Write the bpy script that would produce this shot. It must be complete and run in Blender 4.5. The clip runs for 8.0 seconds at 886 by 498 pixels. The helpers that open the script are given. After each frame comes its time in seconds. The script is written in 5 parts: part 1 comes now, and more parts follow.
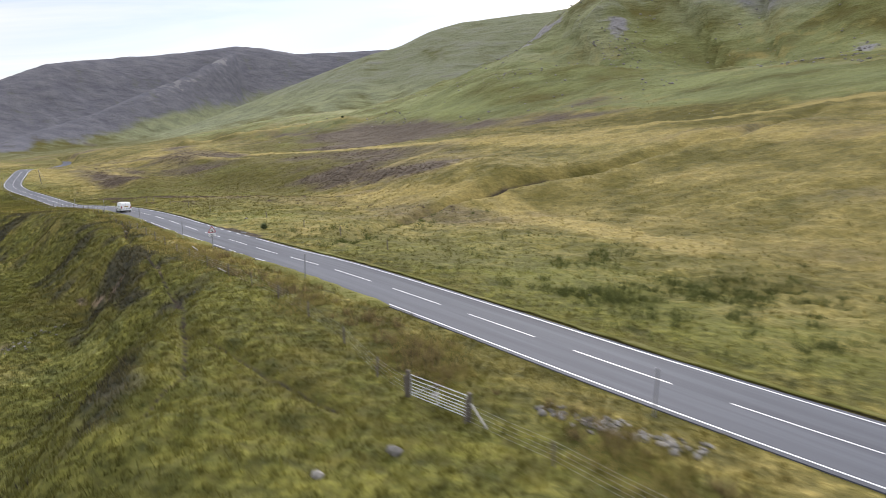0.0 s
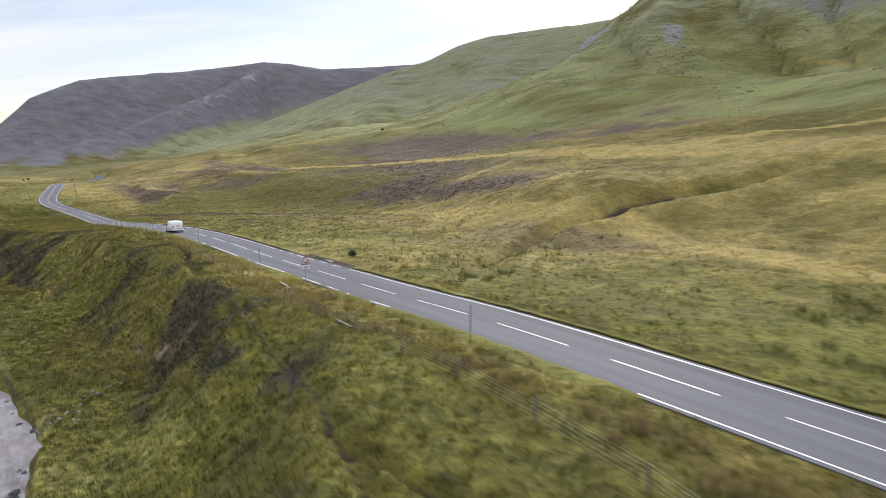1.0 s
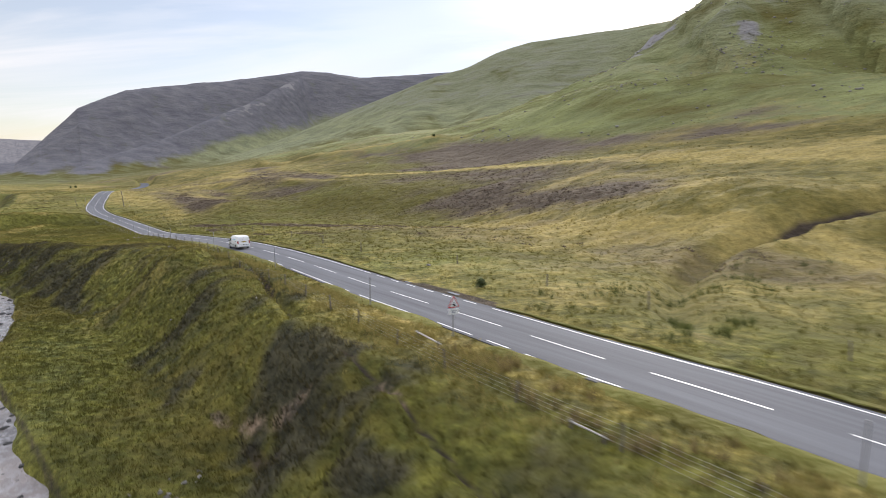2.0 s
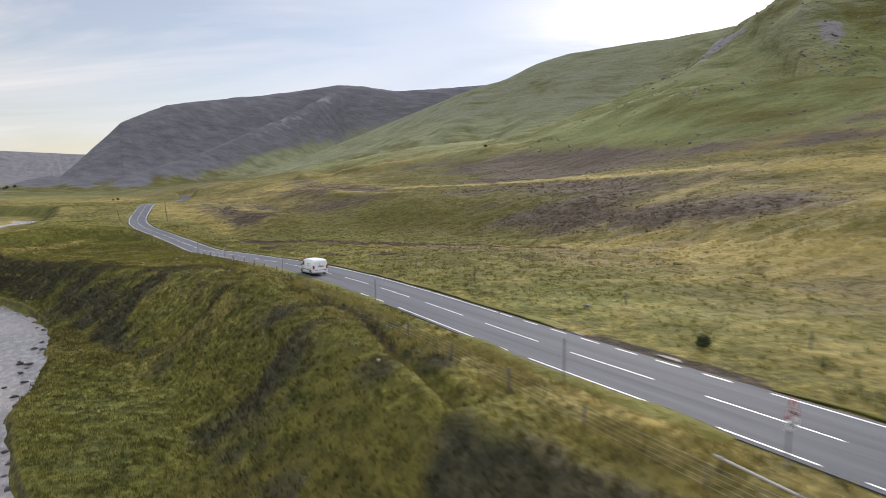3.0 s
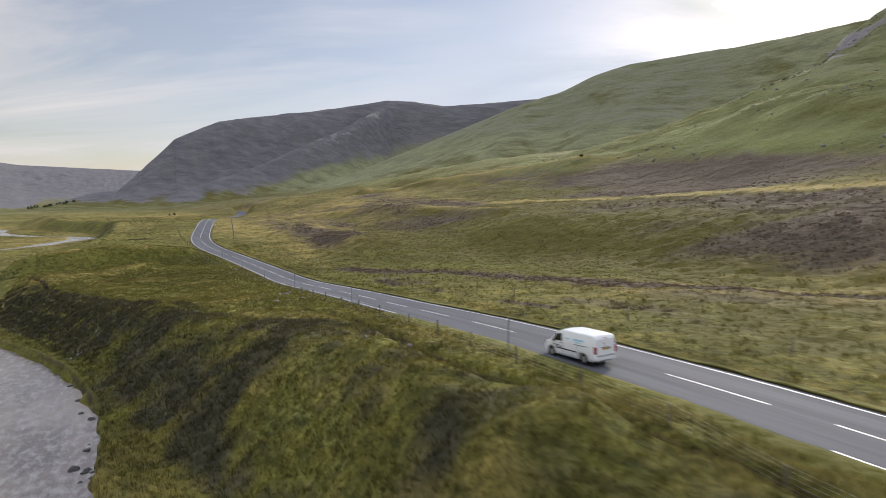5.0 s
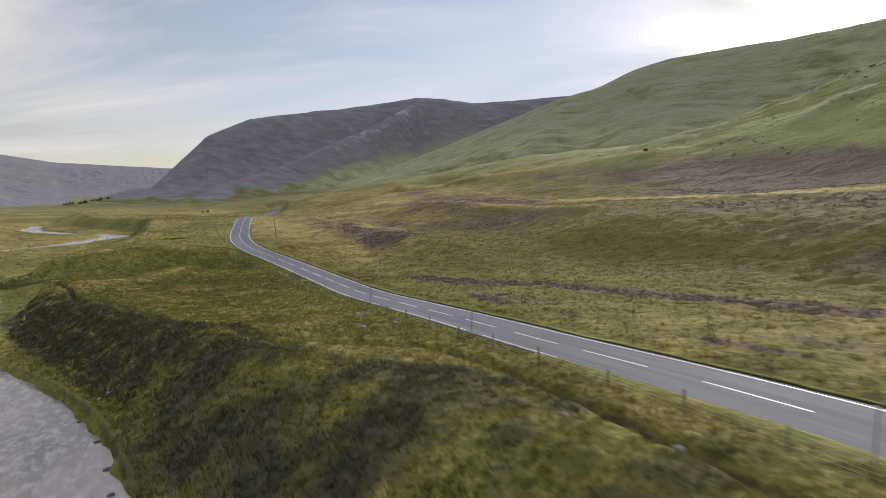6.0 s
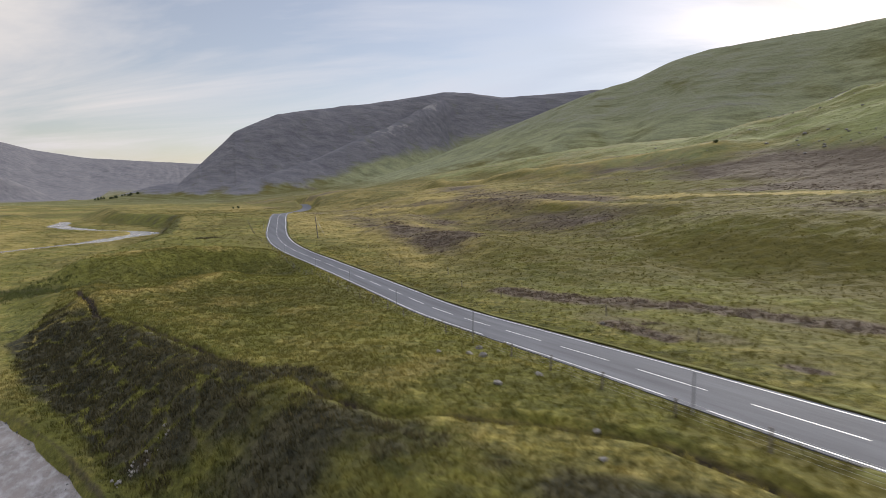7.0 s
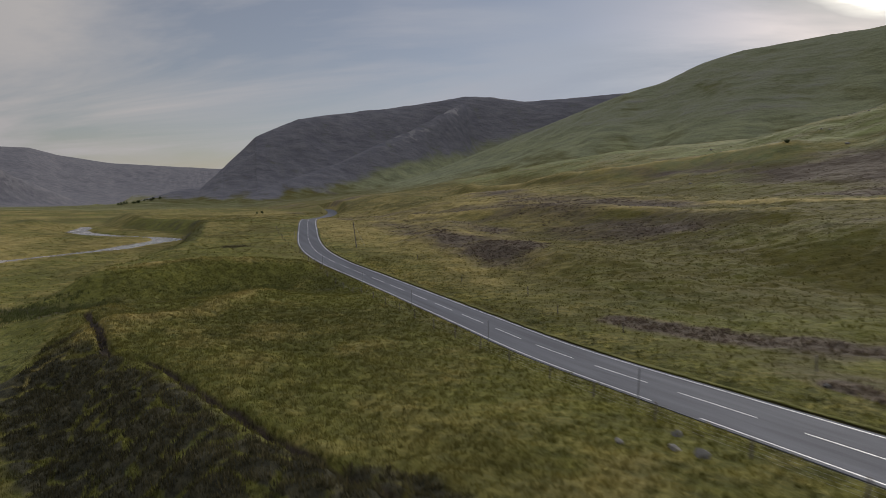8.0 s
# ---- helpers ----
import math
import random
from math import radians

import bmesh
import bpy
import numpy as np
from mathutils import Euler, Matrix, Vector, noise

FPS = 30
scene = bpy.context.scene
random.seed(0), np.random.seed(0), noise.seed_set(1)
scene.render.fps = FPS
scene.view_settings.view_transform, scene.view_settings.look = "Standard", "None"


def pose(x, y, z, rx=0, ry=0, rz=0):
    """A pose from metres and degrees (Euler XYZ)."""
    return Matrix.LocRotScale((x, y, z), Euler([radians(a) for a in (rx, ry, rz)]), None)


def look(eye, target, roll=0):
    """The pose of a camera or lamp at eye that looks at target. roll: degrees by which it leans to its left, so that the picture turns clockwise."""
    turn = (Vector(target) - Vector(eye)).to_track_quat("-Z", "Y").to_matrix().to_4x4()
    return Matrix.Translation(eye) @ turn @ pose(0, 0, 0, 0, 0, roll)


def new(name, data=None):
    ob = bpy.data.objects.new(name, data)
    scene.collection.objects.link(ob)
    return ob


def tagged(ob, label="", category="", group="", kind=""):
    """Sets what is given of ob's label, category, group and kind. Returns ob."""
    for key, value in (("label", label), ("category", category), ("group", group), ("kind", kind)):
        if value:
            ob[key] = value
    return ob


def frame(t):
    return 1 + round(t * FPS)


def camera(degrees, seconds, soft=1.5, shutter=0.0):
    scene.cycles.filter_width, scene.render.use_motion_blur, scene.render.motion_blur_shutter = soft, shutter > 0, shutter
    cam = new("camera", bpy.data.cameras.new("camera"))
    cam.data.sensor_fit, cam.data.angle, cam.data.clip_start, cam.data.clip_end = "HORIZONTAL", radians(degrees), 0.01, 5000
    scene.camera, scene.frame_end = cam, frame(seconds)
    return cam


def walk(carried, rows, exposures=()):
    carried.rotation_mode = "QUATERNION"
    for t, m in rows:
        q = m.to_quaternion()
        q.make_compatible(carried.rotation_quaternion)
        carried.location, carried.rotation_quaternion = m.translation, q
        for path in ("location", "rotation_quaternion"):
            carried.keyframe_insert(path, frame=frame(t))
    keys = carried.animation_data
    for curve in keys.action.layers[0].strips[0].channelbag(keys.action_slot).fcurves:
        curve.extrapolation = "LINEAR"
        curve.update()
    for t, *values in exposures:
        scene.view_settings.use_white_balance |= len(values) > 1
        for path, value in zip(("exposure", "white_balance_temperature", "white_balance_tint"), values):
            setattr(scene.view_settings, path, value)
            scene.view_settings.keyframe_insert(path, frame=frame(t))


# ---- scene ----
cam = camera(73.4, 8.0, soft=0.8, shutter=0.4)
# seconds, eye (x, y, z), yaw to the left, pitch, roll
ROWS = [
    (0.0, -2.771, 5.178, 12.014, 1.524, -10.676, -0.005),
    (0.5, -9.177, 12.577, 11.639, 2.422, -9.877, -0.020),
    (1.0, -15.392, 19.988, 11.265, 3.540, -9.302, -0.046),
    (1.5, -21.500, 27.549, 10.898, 4.994, -8.957, -0.076),
    (2.0, -27.316, 35.017, 10.548, 6.682, -8.535, -0.134),
    (3.5, -46.097, 57.198, 9.422, 10.690, -6.623, -0.148),
    (4.0, -52.631, 64.240, 9.127, 11.503, -6.111, -0.164),
    (4.5, -59.094, 71.086, 8.910, 12.398, -5.791, -0.144),
    (6.0, -80.198, 92.741, 7.940, 15.957, -5.872, 0.091),
    (6.5, -87.197, 99.853, 7.826, 17.066, -6.025, 0.199),
    (7.0, -94.046, 106.935, 7.648, 18.210, -6.288, 0.167),
    (7.5, -100.877, 113.811, 7.271, 19.079, -6.163, 0.178),
    (8.0, -107.389, 120.332, 7.101, 19.916, -5.787, 0.237),
]
# the picture fades at the end
EXPOSURES = [(0.0, 0.54), (1.5, 0.46), (2.2, 0.4), (3.5, 0.05), (4.5, -0.02), (7.5, -0.02), (8.0, -0.86)]
walk(cam, [(t, pose(x, y, z, 90 + pitch, 0, yaw) @ pose(0, 0, 0, 0, 0, roll)) for t, x, y, z, yaw, pitch, roll in ROWS],
     exposures=EXPOSURES)

# ---- world and light ----
SUN_AZIMUTH, SUN_HEIGHT = 17.5, 19.5  # degrees to the right of +y, and above the horizon
sun_way = Vector((math.sin(radians(SUN_AZIMUTH)) * math.cos(radians(SUN_HEIGHT)), math.cos(radians(SUN_AZIMUTH)) * math.cos(radians(SUN_HEIGHT)), math.sin(radians(SUN_HEIGHT))))
sun_data = bpy.data.lights.new("sun", "SUN")
sun_data.energy, sun_data.angle, sun_data.color = 3.2, radians(8), (1.0, 0.93, 0.82)
sun = new("sun", sun_data)
sun.matrix_world = look((0, 0, 300), tuple(Vector((0, 0, 300)) - sun_way))


def nodes_of(tree):
    tree.nodes.clear()

    def node(kind, **values):
        made = tree.nodes.new(kind)
        for key, value in values.items():
            if key in made.inputs:
                made.inputs[key].default_value = value
        return made

    def link(a, b):
        tree.links.new(a, b)

    return node, link


world = bpy.data.worlds.new("sky")
scene.world = world
world.use_nodes = True
node, link = nodes_of(world.node_tree)
sky = node("ShaderNodeTexSky")
sky.sky_type, sky.sun_disc = "NISHITA", False
sky.sun_elevation, sky.sun_rotation = radians(SUN_HEIGHT), radians(SUN_AZIMUTH)
sky.altitude, sky.air_density, sky.dust_density = 400, 1.0, 0.8
clear = node("ShaderNodeVectorMath")
clear.operation = "SCALE"
clear.inputs["Scale"].default_value = 0.11
link(sky.outputs[0], clear.inputs[0])
coord = node("ShaderNodeTexCoord")
# cloud sheet: the direction is flattened so that clouds draw out towards the horizon
split = node("ShaderNodeSeparateXYZ")
link(coord.outputs["Generated"], split.inputs[0])
lift = node("ShaderNodeMath")
lift.operation = "ADD"
lift.inputs[1].default_value = 0.12
link(split.outputs["Z"], lift.inputs[0])
flat_x, flat_y = node("ShaderNodeMath"), node("ShaderNodeMath")
for made, axis in ((flat_x, "X"), (flat_y, "Y")):
    made.operation = "DIVIDE"
    link(split.outputs[axis], made.inputs[0])
    link(lift.outputs[0], made.inputs[1])
sheet = node("ShaderNodeCombineXYZ")
link(flat_x.outputs[0], sheet.inputs["X"])
link(flat_y.outputs[0], sheet.inputs["Y"])
drawn = node("ShaderNodeMapping")
drawn.inputs["Rotation"].default_value, drawn.inputs["Scale"].default_value = (0, 0, radians(20)), (0.55, 1.3, 1)
link(sheet.outputs[0], drawn.inputs["Vector"])
puffs = node("ShaderNodeTexNoise", Scale=0.62, Detail=8.0, Roughness=0.55, Distortion=0.6)
link(drawn.outputs[0], puffs.inputs["Vector"])
cover = node("ShaderNodeValToRGB")
cover.color_ramp.elements[0].position, cover.color_ramp.elements[0].color = 0.40, (0.30, 0.30, 0.30, 1)
cover.color_ramp.elements[1].position, cover.color_ramp.elements[1].color = 0.60, (1, 1, 1, 1)
link(puffs.outputs["Fac"], cover.inputs[0])
# cloud brightness: warm and brilliant round the sun, cool away from it
toward = node("ShaderNodeVectorMath")
toward.operation = "DOT_PRODUCT"
toward.inputs[1].default_value = sun_way
link(coord.outputs["Generated"], toward.inputs[0])
glow = node("ShaderNodeValToRGB")
ramp = glow.color_ramp
ramp.elements[0].position, ramp.elements[0].color = 0.0, (0.56, 0.57, 0.62, 1)
ramp.elements[1].position, ramp.elements[1].color = 0.4, (0.84, 0.80, 0.79, 1)
for place, colour in ((0.75, (0.80, 0.81, 0.89, 1)), (0.90, (0.69, 0.76, 0.90, 1)), (0.965, (0.72, 0.78, 0.90, 1)), (0.986, (0.82, 0.84, 0.87, 1)), (0.9935, (1.05, 1.03, 1.0, 1)), (0.9972, (2.2, 2.1, 1.9, 1)), (1.0, (5.0, 4.6, 4.0, 1))):
    ramp.elements.new(place).color = colour
torn = node("ShaderNodeMath")
torn.operation = "MULTIPLY_ADD"
torn.inputs[1].default_value = 0.05
link(puffs.outputs["Fac"], torn.inputs[0])
shifted = node("ShaderNodeMath")
shifted.operation = "ADD"
shifted.inputs[1].default_value = -0.027
link(toward.outputs["Value"], torn.inputs[2])
link(torn.outputs[0], shifted.inputs[0])
link(shifted.outputs[0], glow.inputs[0])
mix = node("ShaderNodeMix")
mix.data_type = "RGBA"
link(cover.outputs["Color"], mix.inputs["Factor"])
hue = node("ShaderNodeMix")
hue.data_type, hue.blend_type = "RGBA", "MULTIPLY"
hue.inputs[0].default_value, hue.inputs["B"].default_value = 1.0, (1.04, 0.98, 1.03, 1)
link(clear.outputs[0], hue.inputs["A"])
link(hue.outputs["Result"], mix.inputs["A"])
link(glow.outputs["Color"], mix.inputs["B"])
# an overcast sky is brighter overhead than at its rim
overhead = node("ShaderNodeMapRange")
overhead.inputs["From Min"].default_value, overhead.inputs["From Max"].default_value = 0.34, 1.0
overhead.inputs["To Min"].default_value, overhead.inputs["To Max"].default_value = 0.93, 3.0
link(split.outputs["Z"], overhead.inputs["Value"])
dome = node("ShaderNodeBackground")
link(mix.outputs["Result"], dome.inputs["Color"])
link(overhead.outputs["Result"], dome.inputs["Strength"])
link(dome.outputs[0], node("ShaderNodeOutputWorld").inputs[0])


# ---- materials ----
def material(name):
    made = bpy.data.materials.new(name)
    made.use_nodes = True
    node, link = nodes_of(made.node_tree)
    surface = node("ShaderNodeBsdfPrincipled")
    link(surface.outputs[0], node("ShaderNodeOutputMaterial").inputs[0])
    return made, node, link, surface


def blend(node, link, factor, a, b):
    """Mixes two colours (sockets or values) by a factor (socket or value)."""
    made = node("ShaderNodeMix")
    made.data_type = "RGBA"
    for key, value in (("Factor", factor), ("A", a), ("B", b)):
        if isinstance(value, bpy.types.NodeSocket):
            link(value, made.inputs[0 if key == "Factor" else key])
        elif key == "Factor":
            made.inputs[0].default_value = value
        else:
            made.inputs[key].default_value = (*value, 1)
    return made.outputs["Result"]


def scaled(node, link, socket, low, high_, to_low=0.0, to_high=1.0):
    made = node("ShaderNodeMapRange")
    made.inputs["From Min"].default_value, made.inputs["From Max"].default_value = low, high_
    made.inputs["To Min"].default_value, made.inputs["To Max"].default_value = to_low, to_high
    link(socket, made.inputs["Value"])
    return made.outputs["Result"]


def grain(node, link, scale, detail=4.0, stretch=None, rough=0.6):
    """Noise in the object's own metres: about one blot in 1/scale metres."""
    coord = node("ShaderNodeTexCoord")
    out = coord.outputs["Object"]
    if stretch:
        turn = node("ShaderNodeMapping")
        turn.vector_type = "TEXTURE"
        turn.inputs["Rotation"].default_value = (0, 0, -stretch[0])
        turn.inputs["Scale"].default_value = tuple(1 / v for v in stretch[1])
        link(out, turn.inputs["Vector"])
        out = turn.outputs["Vector"]
    made = node("ShaderNodeTexNoise", Scale=scale, Detail=detail, Roughness=rough)
    link(out, made.inputs["Vector"])
    return made.outputs["Fac"]


def bump(node, link, surface, height, strength, distance):
    made = node("ShaderNodeBump", Strength=strength, Distance=distance)
    link(height, made.inputs["Height"])
    link(made.outputs[0], surface.inputs["Normal"])


def plain(name, colour, rough=0.6, metal=0.0, vary=0.15, size=8.0, relief=0.0):
    """A painted, wooden, stone or metal surface with blotches and fine relief."""
    made, node, link, surface = material(name)
    blot = grain(node, link, size)
    dark, light = tuple(c * (1 - vary) for c in colour), tuple(min(1, c * (1 + vary)) for c in colour)
    link(blend(node, link, blot, dark, light), surface.inputs["Base Color"])
    surface.inputs["Roughness"].default_value, surface.inputs["Metallic"].default_value = rough, metal
    if relief:
        bump(node, link, surface, grain(node, link, size * 5), 0.6, relief)
    return made


# moor and heath of the hills, paled and greyed to paint in distance haze
HAZY_MOOR, HAZY_HEATH, PASTURE = (0.25, 0.26, 0.15), (0.165, 0.16, 0.172), (0.195, 0.208, 0.085)
GRASS, STRAW, LUSH = (0.143, 0.124, 0.032), (0.325, 0.255, 0.088), (0.136, 0.134, 0.031)
BLOOM = (0.118, 0.092, 0.066)
HEATHER, SOIL, EARTH, ROCK = (0.066, 0.061, 0.036), (0.062, 0.048, 0.035), (0.235, 0.175, 0.125), (0.27, 0.255, 0.25)


def cover_colour(node, link):
    """Grass, straw, heather, soil and rock by the land's own cover, with blots at several sizes; the hills' moor and
    heath have haze in their colour.
    """
    def amount(name):
        made = node("ShaderNodeAttribute")
        made.attribute_name = name
        return made.outputs["Fac"]

    sharp = node("ShaderNodeMix")
    sharp.inputs["A"].default_value = 0.5
    link(amount("close"), sharp.inputs["Factor"])
    link(grain(node, link, 1.6, 6.0, None, 0.68), sharp.inputs["B"])
    fine, mid, wide = sharp.outputs["Result"], grain(node, link, 0.16, 5.0), grain(node, link, 0.02, 4.0)
    broad = grain(node, link, 0.07, 7.0, (0.0, (0.28, 1.0, 1.0)), 0.66)

    def patchy(name, soft=0.5, rag=0.5):
        """The cover's amount, frayed at its edge by blots."""
        total = node("ShaderNodeMath")
        total.operation = "ADD"
        link(amount(name), total.inputs[0])
        link(scaled(node, link, broad if rag > 0.5 else mid, 0.25, 0.75, -rag, rag), total.inputs[1])
        more = node("ShaderNodeMath")
        more.operation = "ADD"
        link(total.outputs[0], more.inputs[0])
        link(scaled(node, link, fine, 0.2, 0.8, -0.7 * min(rag, 0.5), 0.7 * min(rag, 0.5)), more.inputs[1])
        return scaled(node, link, more.outputs[0], 0.5 - soft / 2, 0.5 + soft / 2)

    out = blend(node, link, scaled(node, link, wide, 0.35, 0.65), GRASS, tuple(0.8 * g for g in GRASS))
    out = blend(node, link, scaled(node, link, fine, 0.38, 0.66, 0.0, 0.8), out, tuple(0.45 * g for g in GRASS))
    for name, colour, soft, rag in (("lush", LUSH, 0.7, 0.5), ("pasture", PASTURE, 0.9, 0.6), ("straw", STRAW, 0.9, 0.5), ("moor", HAZY_MOOR, 0.9, 0.51), ("hazy_heath", HAZY_HEATH, 0.9, 0.51), ("heather", HEATHER, 0.6, 0.45), ("bloom", BLOOM, 0.6, 0.51), ("soil", SOIL, 0.4, 0.16), ("earth", EARTH, 0.5, 0.4), ("rock", ROCK, 0.3, 0.95)):
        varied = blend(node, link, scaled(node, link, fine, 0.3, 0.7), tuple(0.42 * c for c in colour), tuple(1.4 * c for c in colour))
        if name in ("moor", "hazy_heath", "lush", "pasture"):
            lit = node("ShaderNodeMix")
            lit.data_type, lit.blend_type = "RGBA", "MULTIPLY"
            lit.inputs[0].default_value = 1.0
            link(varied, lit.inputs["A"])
            low, top = ((0.78, 0.78, 0.82), (1.2, 1.18, 1.14)) if name == "hazy_heath" else ((0.74, 0.74, 0.77), (1.2, 1.18, 1.1))
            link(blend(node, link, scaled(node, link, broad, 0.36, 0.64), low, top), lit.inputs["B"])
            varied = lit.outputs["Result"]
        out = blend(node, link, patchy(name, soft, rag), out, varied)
    clumpy = node("ShaderNodeMix")
    clumpy.data_type, clumpy.blend_type = "RGBA", "MULTIPLY"
    link(amount("close"), clumpy.inputs[0])
    link(out, clumpy.inputs["A"])
    link(blend(node, link, scaled(node, link, grain(node, link, 0.7, 5.0, (0.3, (0.6, 1.0, 1.0)), 0.7), 0.35, 0.62), (0.56, 0.60, 0.62), (1.32, 1.27, 1.18)), clumpy.inputs["B"])
    out = clumpy.outputs["Result"]
    return out, fine, mid, broad


turf, node, link, surface = material("turf")
colour, fine, mid, broad = cover_colour(node, link)
link(colour, surface.inputs["Base Color"])
surface.inputs["Roughness"].default_value = 0.95
surface.inputs["Specular IOR Level"].default_value = 0.15
lumps = node("ShaderNodeMath")
lumps.operation = "MULTIPLY_ADD"
lumps.inputs[1].default_value = 4.0
link(mid, lumps.inputs[0])
link(fine, lumps.inputs[2])
rugged = node("ShaderNodeAttribute")
rugged.attribute_name = "rugged"
relief = node("ShaderNodeMath")
relief.operation = "MULTIPLY"
link(rugged.outputs["Fac"], relief.inputs[0])
link(scaled(node, link, broad, 0, 1, 0.0, 15.0), relief.inputs[1])
both = node("ShaderNodeMath")
both.operation = "ADD"
link(relief.outputs[0], both.inputs[0])
link(lumps.outputs[0], both.inputs[1])
bump(node, link, surface, both.outputs[0], 0.85, 0.5)

asphalt, node, link, surface = material("asphalt")
chips = grain(node, link, 60.0, 3.0)
tracks = scaled(node, link, grain(node, link, 0.9, 4.0, (-0.725, (1.0, 0.03, 1.0))), 0.3, 0.7)
tone = blend(node, link, tracks, (0.068, 0.070, 0.082), (0.135, 0.138, 0.156))
link(blend(node, link, scaled(node, link, chips, 0.3, 0.7, 0.0, 0.45), tone, (0.09, 0.092, 0.105)), surface.inputs["Base Color"])
surface.inputs["Roughness"].default_value = 0.85
surface.inputs["Specular IOR Level"].default_value = 0.25
bump(node, link, surface, chips, 0.5, 0.01)

water, node, link, surface = material("river_water")
ripples = grain(node, link, 1.5, 6.0, (-0.725, (1.0, 0.5, 1.0)), 0.62)
shoals = grain(node, link, 0.16, 5.0, (-0.725, (1.4, 0.5, 1.0)), 0.6)
bed = blend(node, link, scaled(node, link, shoals, 0.4, 0.62), (0.105, 0.094, 0.09), (0.225, 0.19, 0.172))
pebbles = scaled(node, link, grain(node, link, 4.0, 3.0), 0.52, 0.7)
bed = blend(node, link, pebbles, bed, (0.215, 0.185, 0.17))
# pale ripples: broken water, with the sky's sheen put into their colour
link(blend(node, link, scaled(node, link, ripples, 0.45, 0.72), bed, (0.31, 0.295, 0.295)), surface.inputs["Base Color"])
link(scaled(node, link, shoals, 0.35, 0.65, 0.10, 0.30), surface.inputs["Roughness"])
surface.inputs["IOR"].default_value = 1.33
bump(node, link, surface, ripples, 0.6, 0.1)

line_paint = plain("road_paint", (0.68, 0.68, 0.67), 0.55, 0.0, 0.12, 3.0)


def leafy(made, node, link, surface, colour, share=0.45):
    """Lets light through thin leaves as well as off them."""
    through_leaf = node("ShaderNodeBsdfTranslucent")
    both = node("ShaderNodeMixShader", Fac=share)
    link(colour, through_leaf.inputs["Color"])
    link(surface.outputs[0], both.inputs[1])
    link(through_leaf.outputs[0], both.inputs[2])
    for other in made.node_tree.nodes:
        if other.bl_idname == "ShaderNodeOutputMaterial":
            link(both.outputs[0], other.inputs[0])
# ---- the lie of the land, in metres along the road (s) and across it (n, to the right) ----
ORIGIN, ALONG, ACROSS = np.array((-1.758, 44.533)), np.array((-0.6629, 0.7487)), np.array((0.7487, 0.6629))
ROAD_S = (-900, -60, -20, 0, 20, 40, 58, 75, 90, 98, 108, 126, 136, 154, 170, 186, 212, 230, 250, 265, 281, 303, 323, 348, 372, 400, 450, 520, 611, 700, 900, 1400, 4500)
BEND_S = (-900, -60, -30, -20, -10, 0, 20, 30, 40, 58, 66, 75, 85, 95, 108, 126, 154, 165, 175, 186, 212, 230, 250, 265, 281, 303, 323, 348, 372, 400, 450, 520, 611, 700, 900, 1400, 4500)
ROAD_N = (0, 1.5, 1.0, .55, .2, .1, -.15, -.25, .05, .1, .3, .5, .6, .4, 0, -.2, -.1, -.25, -.35, -.2, -.8, -2.2, -4.4, -5, -4.2, -1.6, 1.4, 5.2, 9.6, 15.4, 30, 48, 61, 60, 20, 0, 0)
ROAD_Z = (2, -.6, -.4, -.1, 0, -.6, -1, -1.3, -1.7, -2, -2.5, -3.85, -4.6, -6.1, -7.3, -8, -8.6, -8.6, -8.3, -8, -7.7, -7.2, -6.5, -5.7, -5.6, -7, -8.5, -9.5, -9.9, -14, -20, -28, -90)
RIVER_S = (-400, -60, 30, 40, 60, 90, 110, 135, 150, 165, 185, 230, 290, 325, 340, 358, 379, 396, 412, 432, 460, 520, 700, 1500, 4500)
RIVER_N = (-40, -38, -36, -35, -37, -40.5, -39, -40, -44, -51, -64, -90, -98, -86, -75, -61, -52, -45, -50, -70, -86, -95, -120, -250, -300)
RIVER_W = (10, 10, 10, 10, 10, 10, 10, 10, 10, 10, 9, 7, 5, 3.4, 3.4, 4.5, 5.5, 5.5, 4.5, 5, 5, 4, 4, 4, 4)
RIVER_Z = (-4, -5.5, -8.8, -9, -9.6, -10.8, -11.7, -12.3, -12.6, -12.7, -12.9, -13.4, -13.9, -14.1, -14.2, -14.3, -14.4, -14.5, -14.6, -14.8, -15.2, -16.4, -19, -32, -95)
BANK_S = (-200, -8, 0, 8, 12, 17, 22, 30, 45, 62, 80, 90, 105, 120, 130, 145, 160, 175, 190, 215, 240, 257, 275, 300, 340, 380, 400, 420, 450, 500, 700)
BANK_TOP = (-22, -22, -21, -18.5, -15, -11.5, -9, -8.8, -9.5, -9, -9, -10.5, -10.5, -13, -18, -22, -26, -31, -37, -40, -44, -44, -39, -33, -30, -29, -28, -30, -38, -60, -80)
BANK_FOOT = (-34, -32, -31, -29, -28, -26, -23.5, -22.5, -20, -19.5, -19.5, -20, -22, -27, -30, -32, -37, -43, -48, -54, -56, -56, -52, -45, -42, -38.5, -36, -39, -50, -75, -110)
RISE_N = (0, 9, 20, 42, 50, 60, 75, 86, 92, 115, 145, 175, 205, 280, 400, 800)
RISE_Z = (0, .5, .6, 1, 3, 6.5, 10.5, 14, 14.1, 17, 24, 31, 37, 44, 50, 60)
DITCH_UPPER = ((-6.2, -14.1), (-2.8, -14.5), (-0.6, -14.9), (4.8, -14.9), (10.8, -15.5))
DITCH_LOWER = ((13.3, -15.2), (7.8, -16.7), (2.7, -18.3), (1, -20.1), (-0.3, -21.6))
PATH_UPPER = ((42, -10.5), (34.3, -11.2), (29.8, -11.9), (26, -12.5), (22.8, -12.8), (17.7, -13.7), (13, -15.4))
PATH_FORK = ((22.5, -12.9), (18.8, -14.8), (16, -16.5))
